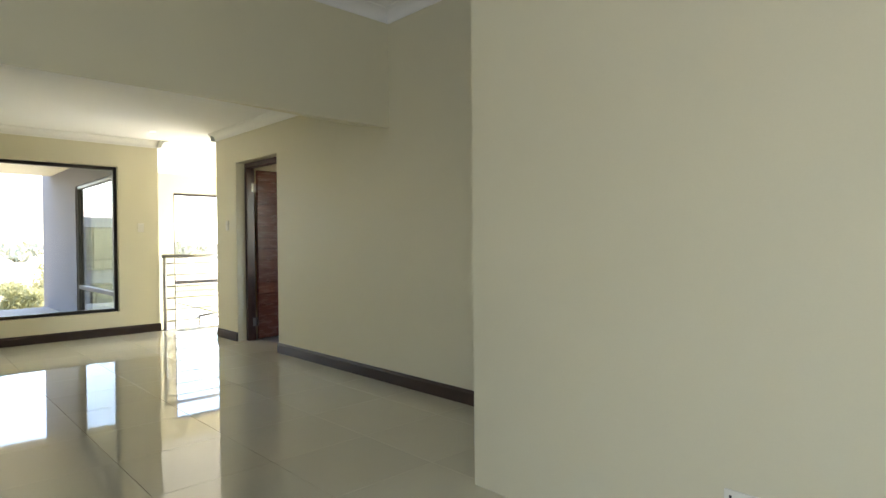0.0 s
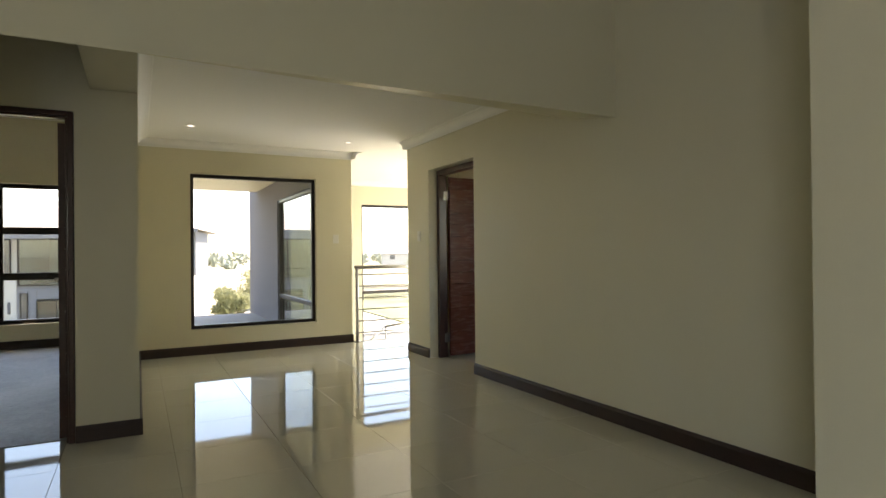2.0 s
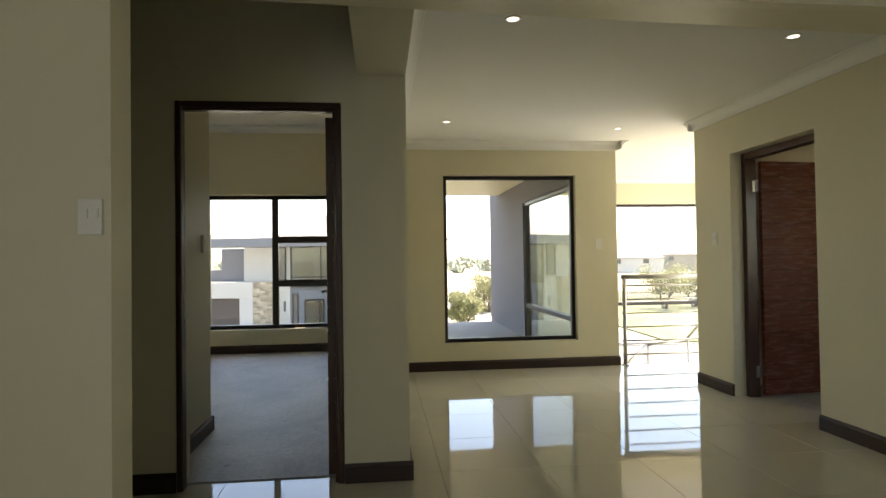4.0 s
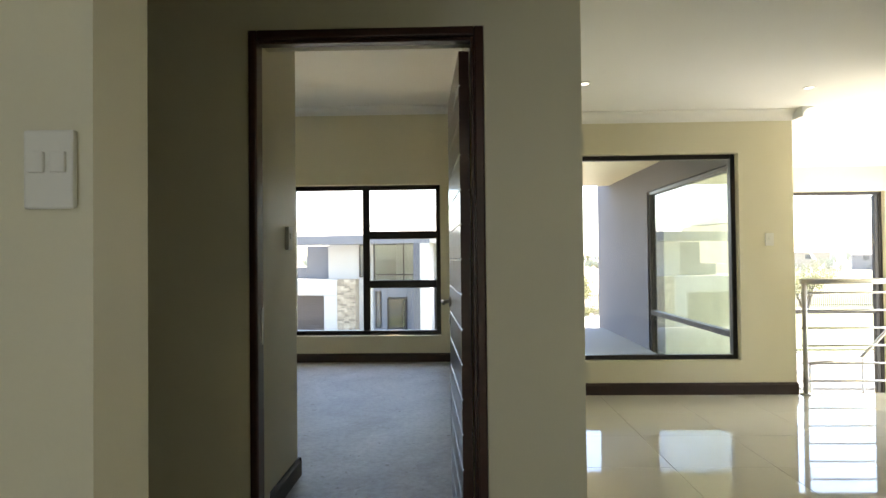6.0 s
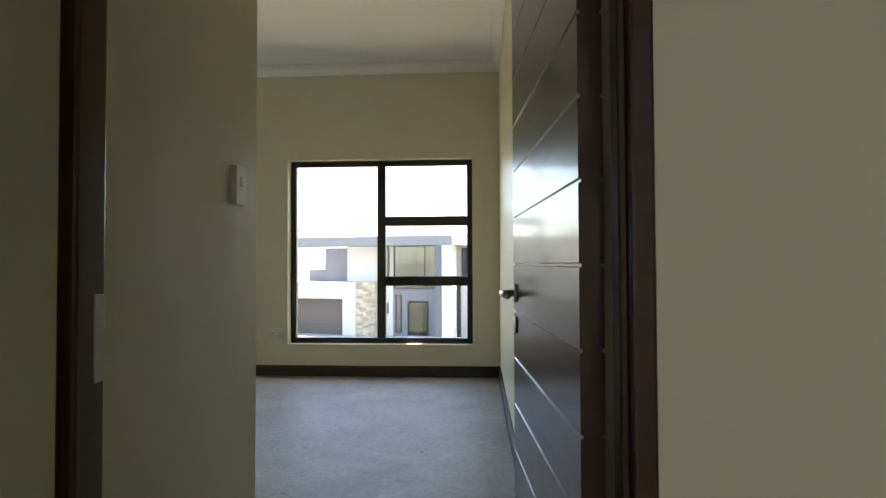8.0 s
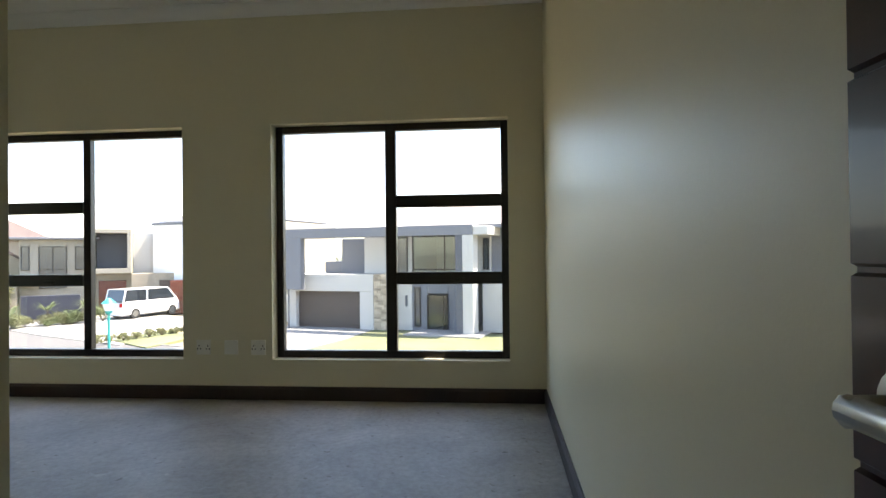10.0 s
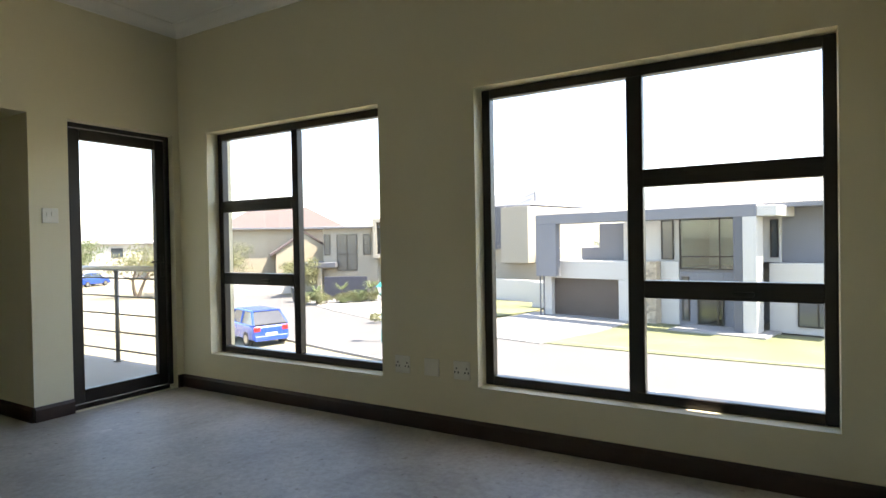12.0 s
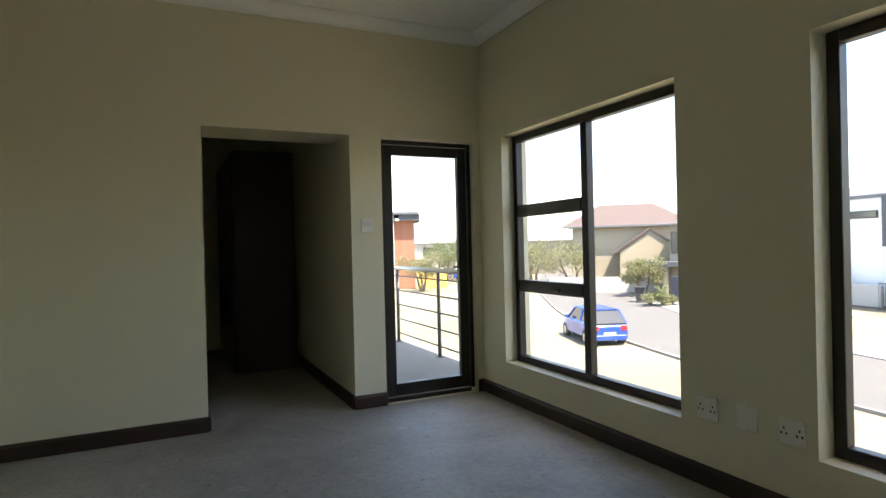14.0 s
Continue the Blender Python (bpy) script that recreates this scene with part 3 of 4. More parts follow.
one = [(0, 0.012, 0.026, 0.030, 0.005, M_PLASTIC)]
two = [(-0.016, 0.01, 0.022, 0.030, 0.005, M_PLASTIC), (0.016, 0.01, 0.022, 0.030, 0.005, M_PLASTIC)]
pins = [(s + a, b, 0.009, 0.012, 0.0006, M_SLOT) for s in (-0.036, 0.036) for a, b in ((0, 0.012), (-0.012, -0.012), (0.012, -0.012))] + [(-0.036, 0.034, 0.02, 0.012, 0.004, M_PLASTIC), (0.036, 0.034, 0.02, 0.012, 0.004, M_PLASTIC)]
plate("light_switch", (-8.38, 2.67, 1.38), (1, 0), 0.075, 0.115, "white plastic light switch on the lobby wall", one)
plate("light_switch", (-7.04, 3.26, 1.38), (0, -1), 0.075, 0.115, "white plastic light switch beside the open side door", two)
plate("light_switch", (-3.96, -0.71, 1.38), (1, 0), 0.075, 0.115, "white plastic light switch on the hall corner", two)
plate("light_switch", (-6.27, -1.05, 1.36), (0, 1), 0.075, 0.125, "white surface-mounted light switch inside the bedroom entry", one, 0.022)
plate("light_switch", (-9.07, -5.02, 1.44), (0, 1), 0.105, 0.105, "white plastic double switch beside the balcony door", two)
plate("power_socket", (BX, -2.715, 0.405), (1, 0), 0.115, 0.115, "white double power socket between the windows", pins)
plate("power_socket", (BX, -2.27, 0.405), (1, 0), 0.115, 0.115, "white double power socket between the windows", pins)
plate("blank_plate", (BX, -2.49, 0.405), (1, 0), 0.11, 0.11, "plain white blanking plate between two sockets", [])
plate("power_socket", (-0.82, 2.29, 0.30), (0, -1), 0.115, 0.07, "white double power socket low on the hall wall", pins[:6])

# ---- downlights ----
for x, y, z in ((-5.08, 0.93, H_LOBBY), (-5.20, 2.66, H_LOBBY), (-7.44, 0.84, H_LOBBY), (-7.65, 2.61, H_LOBBY), (-8.45, 3.75, H_LOBBY)):
    e = empty("downlight", "small round recessed ceiling downlight with a pale rim", "downlight", pose(x, y, z), group="lobby downlights")
    bm = bmesh.new()
    for r0, r1, z0, z1 in ((0.047, 0.044, 0.0, -0.006), (0.044, 0.033, -0.006, -0.004)):
        n = 24
        a = [bm.verts.new((r0 * math.cos(2 * math.pi * i / n), r0 * math.sin(2 * math.pi * i / n), z0)) for i in range(n)]
        b = [bm.verts.new((r1 * math.cos(2 * math.pi * i / n), r1 * math.sin(2 * math.pi * i / n), z1)) for i in range(n)]
        for i in range(n):
            bm.faces.new((a[i], a[(i + 1) % n], b[(i + 1) % n], b[i]))
    part("rim", bm, M_PLASTIC, e)
    part("bulb", cylm((0, 0, 0.0), (0, 0, -0.003), 0.033, n=24), M_BULB, e, "frosted bulb face")


# ---- railings ----
def railing(name, label, pts, z0, h, posts, bars, sub=False):
    """A steel rail along pts (plan points) with posts at plan points."""
    e = empty(name, label, "railing")
    for (a, b) in zip(pts[:-1], pts[1:]):
        part("top_rail", cylm((*a, z0 + h), (*b, z0 + h), 0.025, n=16), M_STEEL, e, smooth=True)
        for k in range(bars):
            z = z0 + 0.12 + (h - 0.22) * k / (bars - 1)
            part("bar", cylm((*a, z), (*b, z), 0.009, n=8), M_BACKLIT_BAR if name == "balcony_railing" else M_STEEL, e, smooth=True)
    for p in posts:
        bm = cylm((*p, z0), (*p, z0 + h), 0.021, n=16)
        addcyl(bm, (*p, z0), (*p, z0 + 0.012), 0.045, n=16)
        part("post", bm, M_BACKLIT_BAR if name == "balcony_railing" else M_STEEL, e, smooth=True)
    return e


railing("stair_railing", "brushed steel stair railing with thin horizontal bars", [(-8.35, 2.92), (-8.35, 3.93)], 0.0, 1.0, [(-8.35, 2.95), (-8.35, 3.90)], 6)
railing("balcony_railing", "brushed steel balcony railing with thin horizontal bars", [(-10.36, -5.24), (-10.36, -9.4)], 0.03, 0.96, [(-10.36, -5.5), (-10.36, -6.47), (-10.36, -7.72), (-10.36, -8.9)], 5)
slab("balcony_floor", -10.42, -9.121, -9.5, -5.201, -0.25, 0.03, M_PAVE, "pale tiled balcony floor", "floor")
slab("balcony_roof", -10.9, -9.121, -6.6, -5.201, 2.75, 3.0, M_HWHITE, "pale slab over the balcony", "roof")

# ---- stairs down from the landing ----
st = empty("staircase", "pale tiled staircase going down from the landing", "staircase", kind="structure")
for i in range(9):
    z = -0.175 * (i + 1)
    part("step", boxm(-8.72 - 0.27 * i, -8.44 - 0.27 * i - 0.005, 3.98, 5.05, z - 0.16, z, 0.006), M_TILE, st)
sr = empty("stair_handrail", "steel handrail of the flight below", "railing")
for p, q in (((-10.3, 3.5, -0.62), (-10.3, 4.13, -0.09)), ((-10.3, 4.13, -0.09), (-10.3, 4.80, -0.02)), ((-10.3, 4.76, -0.02), (-10.3, 5.6, 0.86))):
    part("rail", cylm(p, q, 0.02, n=14), M_STEEL, sr, smooth=True)
for y, z in ((4.15, -0.1), (4.78, -0.03), (5.5, 0.75)):
    part("post", cylm((-10.3, y, -3.0), (-10.3, y, z), 0.014, n=12), M_STEEL, sr, smooth=True)

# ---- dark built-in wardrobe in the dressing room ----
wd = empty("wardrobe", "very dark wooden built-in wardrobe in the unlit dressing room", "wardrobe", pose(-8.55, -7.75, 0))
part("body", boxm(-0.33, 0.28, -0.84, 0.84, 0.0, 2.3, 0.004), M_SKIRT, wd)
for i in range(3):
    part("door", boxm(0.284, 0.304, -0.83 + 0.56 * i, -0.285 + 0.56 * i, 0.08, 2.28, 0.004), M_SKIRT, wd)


# ---- outdoors: ground, road, lawns ----
slab("ground", -1500, 1500, -1500, 1500, -3.3, -3.06, M_GROUND, "dry pale grass ground reaching the horizon", "ground")


def ribbon(name, line, half, z0, z1, mat, label, category, off=0.0):
    """A strip of ground along plan points, half wide to each side, pushed off to its left."""
    pts = [Vector((*p, 0)) for p in line]
    fine = []
    for i in range(len(pts) - 1):
        p0, p1, p2, p3 = pts[max(i - 1, 0)], pts[i], pts[i + 1], pts[min(i + 2, len(pts) - 1)]
        for k in range(6):
            t = k / 6
            fine.append(0.5 * (2 * p1 + (p2 - p0) * t + (2 * p0 - 5 * p1 + 4 * p2 - p3) * t * t + (3 * p1 - p0 - 3 * p2 + p3) * t ** 3))
    fine.append(pts[-1])
    bm, rings = bmesh.new(), []
    for i, p in enumerate(fine):
        d = (fine[min(i + 1, len(fine) - 1)] - fine[max(i - 1, 0)]).normalized()
        n = Vector((-d.y, d.x, 0))
        a, b = p + n * (off + half), p + n * (off - half)
        rings.append([bm.verts.new((q.x, q.y, z)) for q, z in ((a, z0), (a, z1), (b, z1), (b, z0))])
    for r, s in zip(rings[:-1], rings[1:]):
        for i in range(3):
            bm.faces.new((r[i], r[i + 1], s[i + 1], s[i]))
    bm.faces.new(rings[0])
    bm.faces.new(rings[-1])
    return tagged(finish(name, bm, mat), label, category, kind="structure")


ROADLINE = [(-24.6, 60), (-24.8, 30), (-25.3, 8), (-26.0, -5), (-27.6, -15), (-31.0, -25), (-36.5, -35), (-44, -47), (-58, -66)]
ribbon("road", ROADLINE, 3.3, -3.2, -3.0, M_ROAD, "pale sunlit asphalt road curving through the estate", "road")
for s in (-3.36, 3.36):
    ribbon("kerb", ROADLINE, 0.06, -3.2, -2.965, M_KERB, "low concrete kerb along the road", "kerb", s)


def ground_patch(name, pts, z, mat, label, category):
    return tagged(finish(name, extrude_poly([(x, y, -3.2) for x, y in pts], (0, 0, 1), z + 3.2), mat), label, category, kind="structure")


ground_patch("driveway", [(-38.6, -13.2), (-37.0, -7.2), (-33.0, -7.9), (-29.0, -9.2), (-30.3, -14.8)], -2.955, M_PAVE, "pale paved driveway before the garage", "driveway")
ground_patch("lawn", [(-37.0, -7.1), (-33.0, -7.8), (-29.2, -9.1), (-28.75, -4.0), (-28.4, 6.0), (-33.5, 5.0)], -2.965, M_LAWN, "patchy green and yellow front lawn", "lawn")
ground_patch("lawn", [(-44.5, -19.4), (-42.5, -13.6), (-38.8, -13.4), (-35.8, -14.6)], -2.965, M_LAWN, "small green lawn beside the driveway", "lawn")
ground_patch("pavement", [(-31.2, -18), (-34.5, -25), (-38.5, -32), (-46, -27), (-42, -19)], -2.96, M_PAVE, "pale paved forecourt across the road", "pavement")
ground_patch("lawn", [(-32.6, -19.5), (-30.4, -16.2), (-33.4, -15.8), (-36.5, -18.8)], -2.94, M_LAWN, "small green verge beside the forecourt", "lawn")
ground_patch("pavement", [(-29.3, 4.5), (-29.1, 14), (-52, 15), (-52, 6.2)], -2.97, M_PAVE, "pale paved side street", "pavement")
ground_patch("lawn", [(-29.3, 14.4), (-29.1, 60), (-60, 60), (-60, 15.4)], -2.98, M_LAWN, "wide dry lawn before the fence", "lawn")


# ---- houses ----
def turned(o, deg):
    """A frame at o whose x runs along a facade and whose -y looks out of it, turned about z."""
    return pose(*o, 0, 0, deg)


def house_window(e, x0, x1, z0, z1, y, bars=(), mat=None, frame_mat=None):
    w = part("window", boxm(x0, x1, y - 0.02, y + 0.12, z0, z1), mat or M_DARKWIN, e, "dark reflecting house window")
    f = frame_mat or M_ALU
    for a, b, c, d in ((x0 - 0.05, x0, z0 - 0.05, z1 + 0.05), (x1, x1 + 0.05, z0 - 0.05, z1 + 0.05), (x0, x1, z0 - 0.05, z0), (x0, x1, z1, z1 + 0.05)):
        part("frame", boxm(a, b, y - 0.06, y + 0.1, c, d), f, w)
    for k, c in bars:
        part("bar", boxm(c - 0.03, c + 0.03, y - 0.05, y - 0.021, z0, z1) if k == "v" else boxm(x0, x1, y - 0.05, y - 0.021, c - 0.03, c + 0.03), f, w)
    return w


def gable_roof(e, x0, x1, y0, y1, z, rise, mat, over=0.4, hip=0.0, ribs=0):
    """A pitched roof with its ridge along x; hip draws the ridge's ends in. ribs: tile courses seen as ridges down the slope."""
    ym = (y0 + y1) / 2
    bm = bmesh.new()
    a = [bm.verts.new(p) for p in ((x0 - over, y0 - over, z), (x1 + over, y0 - over, z), (x1 + over, y1 + over, z), (x0 - over, y1 + over, z))]
    r = [bm.verts.new((x0 - over + hip, ym, z + rise)), bm.verts.new((x1 + over - hip, ym, z + rise))]
    bm.faces.new((a[0], a[1], r[1], r[0]))
    bm.faces.new((a[2], a[3], r[0], r[1]))
    bm.faces.new((a[1], a[2], r[1]))
    bm.faces.new((a[3], a[0], r[0]))
    bm.faces.new(a)
    roof = part("roof", bm, mat, e)
    if ribs:
        bm = bmesh.new()
        for i in range(ribs):
            x = x0 - over + hip * 0.5 + 0.15 + (x1 - x0 + 2 * over - hip - 0.3) * i / (ribs - 1)
            t = 1.0 if x0 - over + hip <= x <= x1 + over - hip else 0.5
            addcyl(bm, (x, y0 - over, z + 0.03), (x, y0 - over + (ym - y0 + over) * t, z + 0.03 + rise * t), 0.05, n=6)
        tagged(part("roof_ribs", bm, mat, roof), kind="stuff")
    part("fascia", boxm(x0 - over, x1 + over, y0 - over - 0.04, y0 - over, z - 0.16, z + 0.02), M_HGREY, e)
    return roof


# the house straight across the road: x along its facade, z from the ground
h1 = empty("house", "modern grey and white two-storey house with a flat portal and garage", "house", turned((-38.2, -11.9, -3.0), 76))
B = lambda n, a, m, l="": part(n, boxm(*a, 0.02), m, h1, l)
B("garage_wall", (-0.42, 0.05, -0.3, 5.0, 0, 3.05), M_HWHITE)
B("garage_wall", (4.1, 4.94, -0.3, 5.0, 0, 2.1), M_HWHITE)
B("garage_lintel", (0.05, 4.94, -0.3, 5.0, 2.1, 3.05), M_HWHITE)
gdr = part("garage_door", boxm(0.05, 4.1, 0.02, 0.08, 0, 2.1), M_SLAT, h1, "brown slatted timber garage door")
for i in range(14):
    part("slat", boxm(0.07, 4.08, -0.015, 0.02, 0.02 + 0.147 * i, 0.157 + 0.147 * i, 0.006), M_SLAT, gdr)
sb = part("stone_pier", boxm(4.96, 6.1, -0.26, 4.0, 0, 3.05), M_STONE, h1, "ledge-stone clad pier")
rs = random.Random(4)
for r in range(24):
    x = 4.96
    while x < 6.06:
        w = min(rs.uniform(0.18, 0.45), 6.1 - x)
        part("stone", boxm(x, x + w - 0.012, -0.30 - rs.uniform(0, 0.04), -0.26, 0.127 * r + 0.004, 0.127 * r + 0.121), M_STONE, sb)
        x += w
B("portal_beam", (-0.35, 10.85, -1.2, -0.2, 5.05, 5.58), M_HGREY, "grey flat portal beam")
B("portal_pier", (-0.35, 0.95, -1.2, -0.75, 2.22, 5.05), M_HGREY)
for x in (-0.22, 0.02):
    part("pole", cylm((x, -0.98, 0), (x, -0.98, 2.22), 0.045), M_HDARK, h1)
B("portal_column", (9.92, 10.30, -1.2, -0.3, 0, 5.05), M_HDARK)
# pale plaster here stands for the column's sunlit right side
B("portal_column", (10.30, 10.85, -1.2, -0.3, 0, 5.05), M_HWHITE)
B("roof_slab", (10.85, 11.6, -1.15, 2.0, 5.05, 5.50), M_HWHITE)
B("upper_wall", (2.30, 4.0, 1.0, 6.0, 3.05, 5.05), M_HGREY)
B("upper_parapet", (1.2, 2.30, 1.0, 6.0, 3.05, 3.75), M_HGREY)
B("upper_wall", (4.0, 7.05, 0.5, 6.0, 3.05, 5.6), M_HWHITE)
house_window(h1, 6.1, 6.6, 3.2, 5.1, 0.45)
B("entry_wall", (6.1, 7.0, 0.2, 5.0, 0, 3.05), M_HWHITE)
B("entry_wall", (7.0, 9.92, 0.25, 5.0, 2.55, 2.75), M_HGREY)
B("entry_wall", (7.0, 7.9, 0.22, 5.0, 0, 2.55), M_HGREY)
B("entry_wall", (9.05, 9.92, 0.22, 5.0, 0, 2.55), M_HGREY)
house_window(h1, 7.1, 9.5, 2.75, 5.05, 0.2, [("v", 8.9), ("h", 3.3)], M_GLASS_R)
house_window(h1, 7.95, 9.0, 0.15, 1.9, 0.15, [("v", 8.82)], M_GLASS_R)
B("doorway_lintel", (7.9, 9.05, 0.22, 5.0, 2.0, 2.55), M_HGREY)
B("hall_back_wall", (7.0, 9.92, 4.0, 4.2, 0, 5.5), M_HWHITE)
house_window(h1, 7.2, 7.45, 0.3, 2.3, 0.2)
B("entry_side", (9.55, 9.92, 0.2, 5.0, 2.75, 5.05), M_HGREY)
B("wing_wall", (10.85, 15.2, 0.5, 6.0, 0, 3.02), M_HWHITE)
house_window(h1, 12.0, 13.4, 0.38, 1.95, 0.48, [("v", 12.7)])
B("upper_wing", (11.1, 15.2, 1.5, 6.0, 3.02, 5.5), M_HGREY)
B("upper_wing", (10.3, 11.1, 1.3, 6.0, 3.02, 5.5), M_HWHITE)
house_window(h1, 10.75, 10.98, 3.3, 4.9, 1.28)
B("step", (7.4, 11.4, -2.0, 0.2, 0, 0.12), M_PAVE)
B("wall_light", (6.62, 6.74, 0.12, 0.2, 1.3, 1.9), M_HDARK)
gable_roof(h1, 5.2, 15.2, 0.6, 10.0, 5.6, 1.75, M_ROOFT, 0.3, 3.0, 60)
# chairs and planters on its roof terrace
B("terrace_back", (-0.4, 2.3, 4.6, 4.8, 3.05, 3.6), M_HWHITE)

# the white house behind the side wall
h4 = empty("house", "white and charcoal house with a dark sheet roof behind a wall", "house", turned((-38.2, -11.9, -3.0), 76))
B4 = lambda n, a, m: part(n, boxm(*a, 0.02), m, h4)
B4("wall", (-17.0, -10.1, 6.0, 14.0, 0, 6.7), M_HPURE)
B4("wall", (-10.1, -8.0, 5.6, 14.0, 3.6, 6.7), M_HDARK)
B4("wall", (-8.0, -5.6, 5.2, 14.0, 2.6, 6.6), M_BEIGE)
B4("wall", (-11.0, -4.0, 6.2, 14.0, 0, 3.6), M_BEIGE)
house_window(h4, -13.1, -10.7, 5.4, 5.75, 5.95)
house_window(h4, -8.3, -5.9, 2.65, 3.3, 6.15)
gable_roof(h4, -17.0, -6.0, 6.0, 14.0, 6.72, 1.25, M_ROOFD, 0.06, 2.4, 56)
part("pole", cylm((-6.6, 7.5, 6.9), (-6.6, 7.5, 8.0), 0.05), M_HDARK, h4)
bw = empty("boundary_wall", "low white boundary wall beside the driveway", "wall", turned((-38.2, -11.9, -3.0), 76))
part("panel", boxm(-17.0, -9.7, 5.0, 5.2, 0, 1.3, 0.02), M_HWHITE, bw)
part("panel", boxm(-8.75, -3.0, 4.4, 4.6, 0, 1.5, 0.02), M_HWHITE, bw)
part("panel", boxm(-3.0, -0.45, 2.0, 2.2, 0, 1.6, 0.02), M_HWHITE, bw)
part("screen", boxm(-17.0, -13.0, 5.3, 5.36, 1.3, 2.4, 0.02), M_SLAT, bw, "brown slatted timber screen")
gt = empty("garden_gate", "slim dark steel pedestrian gate in the wall", "gate", turned((-38.2, -11.9, -3.0), 76))
for i in range(7):
    part("bar", cylm((-9.65 + 0.14 * i, 4.8, 0.05), (-9.65 + 0.14 * i, 4.8, 1.5), 0.014, n=6), M_FENCE, gt)
for z in (0.1, 1.45):
    part("rail", boxm(-9.68, -8.78, 4.78, 4.82, z - 0.02, z + 0.02), M_FENCE, gt)

# the cream house beyond the forecourt
h2 = empty("house", "cream two-storey house with a box-framed upper balcony", "house", turned((-43.1, -34.4, -3.0), 120))
B2 = lambda n, a, m: part(n, boxm(*a, 0.02), m, h2)
B2("wall", (0.6, 5.2, 0.0, 8, 0, 5.45), M_BEIGE)
B2("roof_slab", (-0.2, 5.4, -0.5, 8, 5.45, 5.62), M_HGREY)
house_window(h2, 1.8, 3.4, 2.0, 4.9, -0.02, [("v", 2.6), ("h", 3.3)])
house_window(h2, 0.75, 1.15, 3.3, 4.9, -0.02)
house_window(h2, 4.0, 4.5, 3.3, 4.9, -0.02, [("h", 4.1)])
B2("porch_slab", (-2.0, 1.8, -1.2, 4, 2.25, 2.65), M_HDARK)
for x in (-1.9, 0.3):
    B2("porch_pier", (x, x + 0.35, -1.1, -0.75, 0, 2.25), M_BEIGE)
for a in ((4.9, 7.6, -1.0, 5, 2.95, 3.3), (4.9, 7.6, -1.0, 5, 5.9, 6.2), (4.9, 5.2, -1.0, 5, 3.3, 5.9), (7.35, 7.6, -1.0, 5, 3.3, 5.9)):
    B2("balcony_frame", a, M_BEIGE)
B2("balcony_back", (5.2, 7.35, 0.8, 5, 3.3, 5.9), M_HDARK)
B2("garage_wall", (4.9, 7.6, 0.2, 5, 0, 2.95), M_BEIGE)
B2("garage_door", (5.4, 7.2, 0.1, 0.2, 0, 2.4), M_DOOR)
B2("stone_wall", (7.6, 11.0, -0.8, 0.2, 0, 2.9), M_STONE)
B2("upper_wall", (7.6, 12.0, 1.0, 6, 2.9, 6.0), M_HWHITE)
B2("dark_fence", (1.2, 4.6, -2.6, -2.5, 0, 1.6), M_NAVY)
B2("side_screen", (10.2, 11.4, -3.2, -3.1, 0, 2.4), M_DOOR)

# brown-roofed house with a gabled garage
h3 = empty("house", "tan house with a brown tiled hip roof and gabled garage", "house", turned((-44.6, -48.2, -3.0), 138))
part("wall", boxm(0.5, 11.0, 0, 8, 0, 5.9), M_TAN, h3)
gable_roof(h3, 0.0, 11.6, -0.2, 8.2, 5.9, 2.3, M_ROOFB, 0.5, 3.6)
house_window(h3, 7.2, 7.9, 3.8, 5.2, -0.02)
g3 = part("gable", extrude_poly([(5.0, -6, 0), (10.2, -6, 0), (10.2, -6, 3.4), (7.6, -6, 5.2), (5.0, -6, 3.4)], (0, 1, 0), 6), M_TAN, h3)
for s in (-1, 1):
    part("gable_roof", extrude_poly([(7.6, -6.12, 5.42), (7.6, -6.12, 5.22), (7.6 + s * 3.1, -6.12, 3.1), (7.6 + s * 3.1, -6.12, 3.3)], (0, 1, 0), 6.22), M_ROOFB, h3)
house_window(h3, 6.4, 8.6, 2.0, 2.4, -6.02)
part("garden_wall", boxm(-1.0, 12.0, -9.2, -9.0, 0, 1.3), M_HWHITE, h3)

# terracotta house far down the street
h5 = empty("house", "terracotta plastered house with a flat dark roof", "house", turned((-29.4, -56.75, -3.0), 158))
part("wall", boxm(-3.0, 1.8, 0, 8, 0, 7.0), M_BRICKRED, h5)
part("wall", boxm(-8.0, -0.3, -0.6, 8, 0, 7.6), M_HWHITE, h5)
part("roof", boxm(-8.3, 2.3, -1.0, 8, 7.6, 7.85), M_ROOFD, h5)
for i in range(5):
    part("louvre", boxm(0.2, 2.4, -0.8, 7.5, 7.0 + 0.12 * i, 7.07 + 0.12 * i), M_ROOFD, h5)
part("yellow_wall", boxm(1.9, 5.0, -1.0, -0.8, 0, 1.9), M_YEL, h5)

# pale houses closing the street and the far side
rs = random.Random(9)
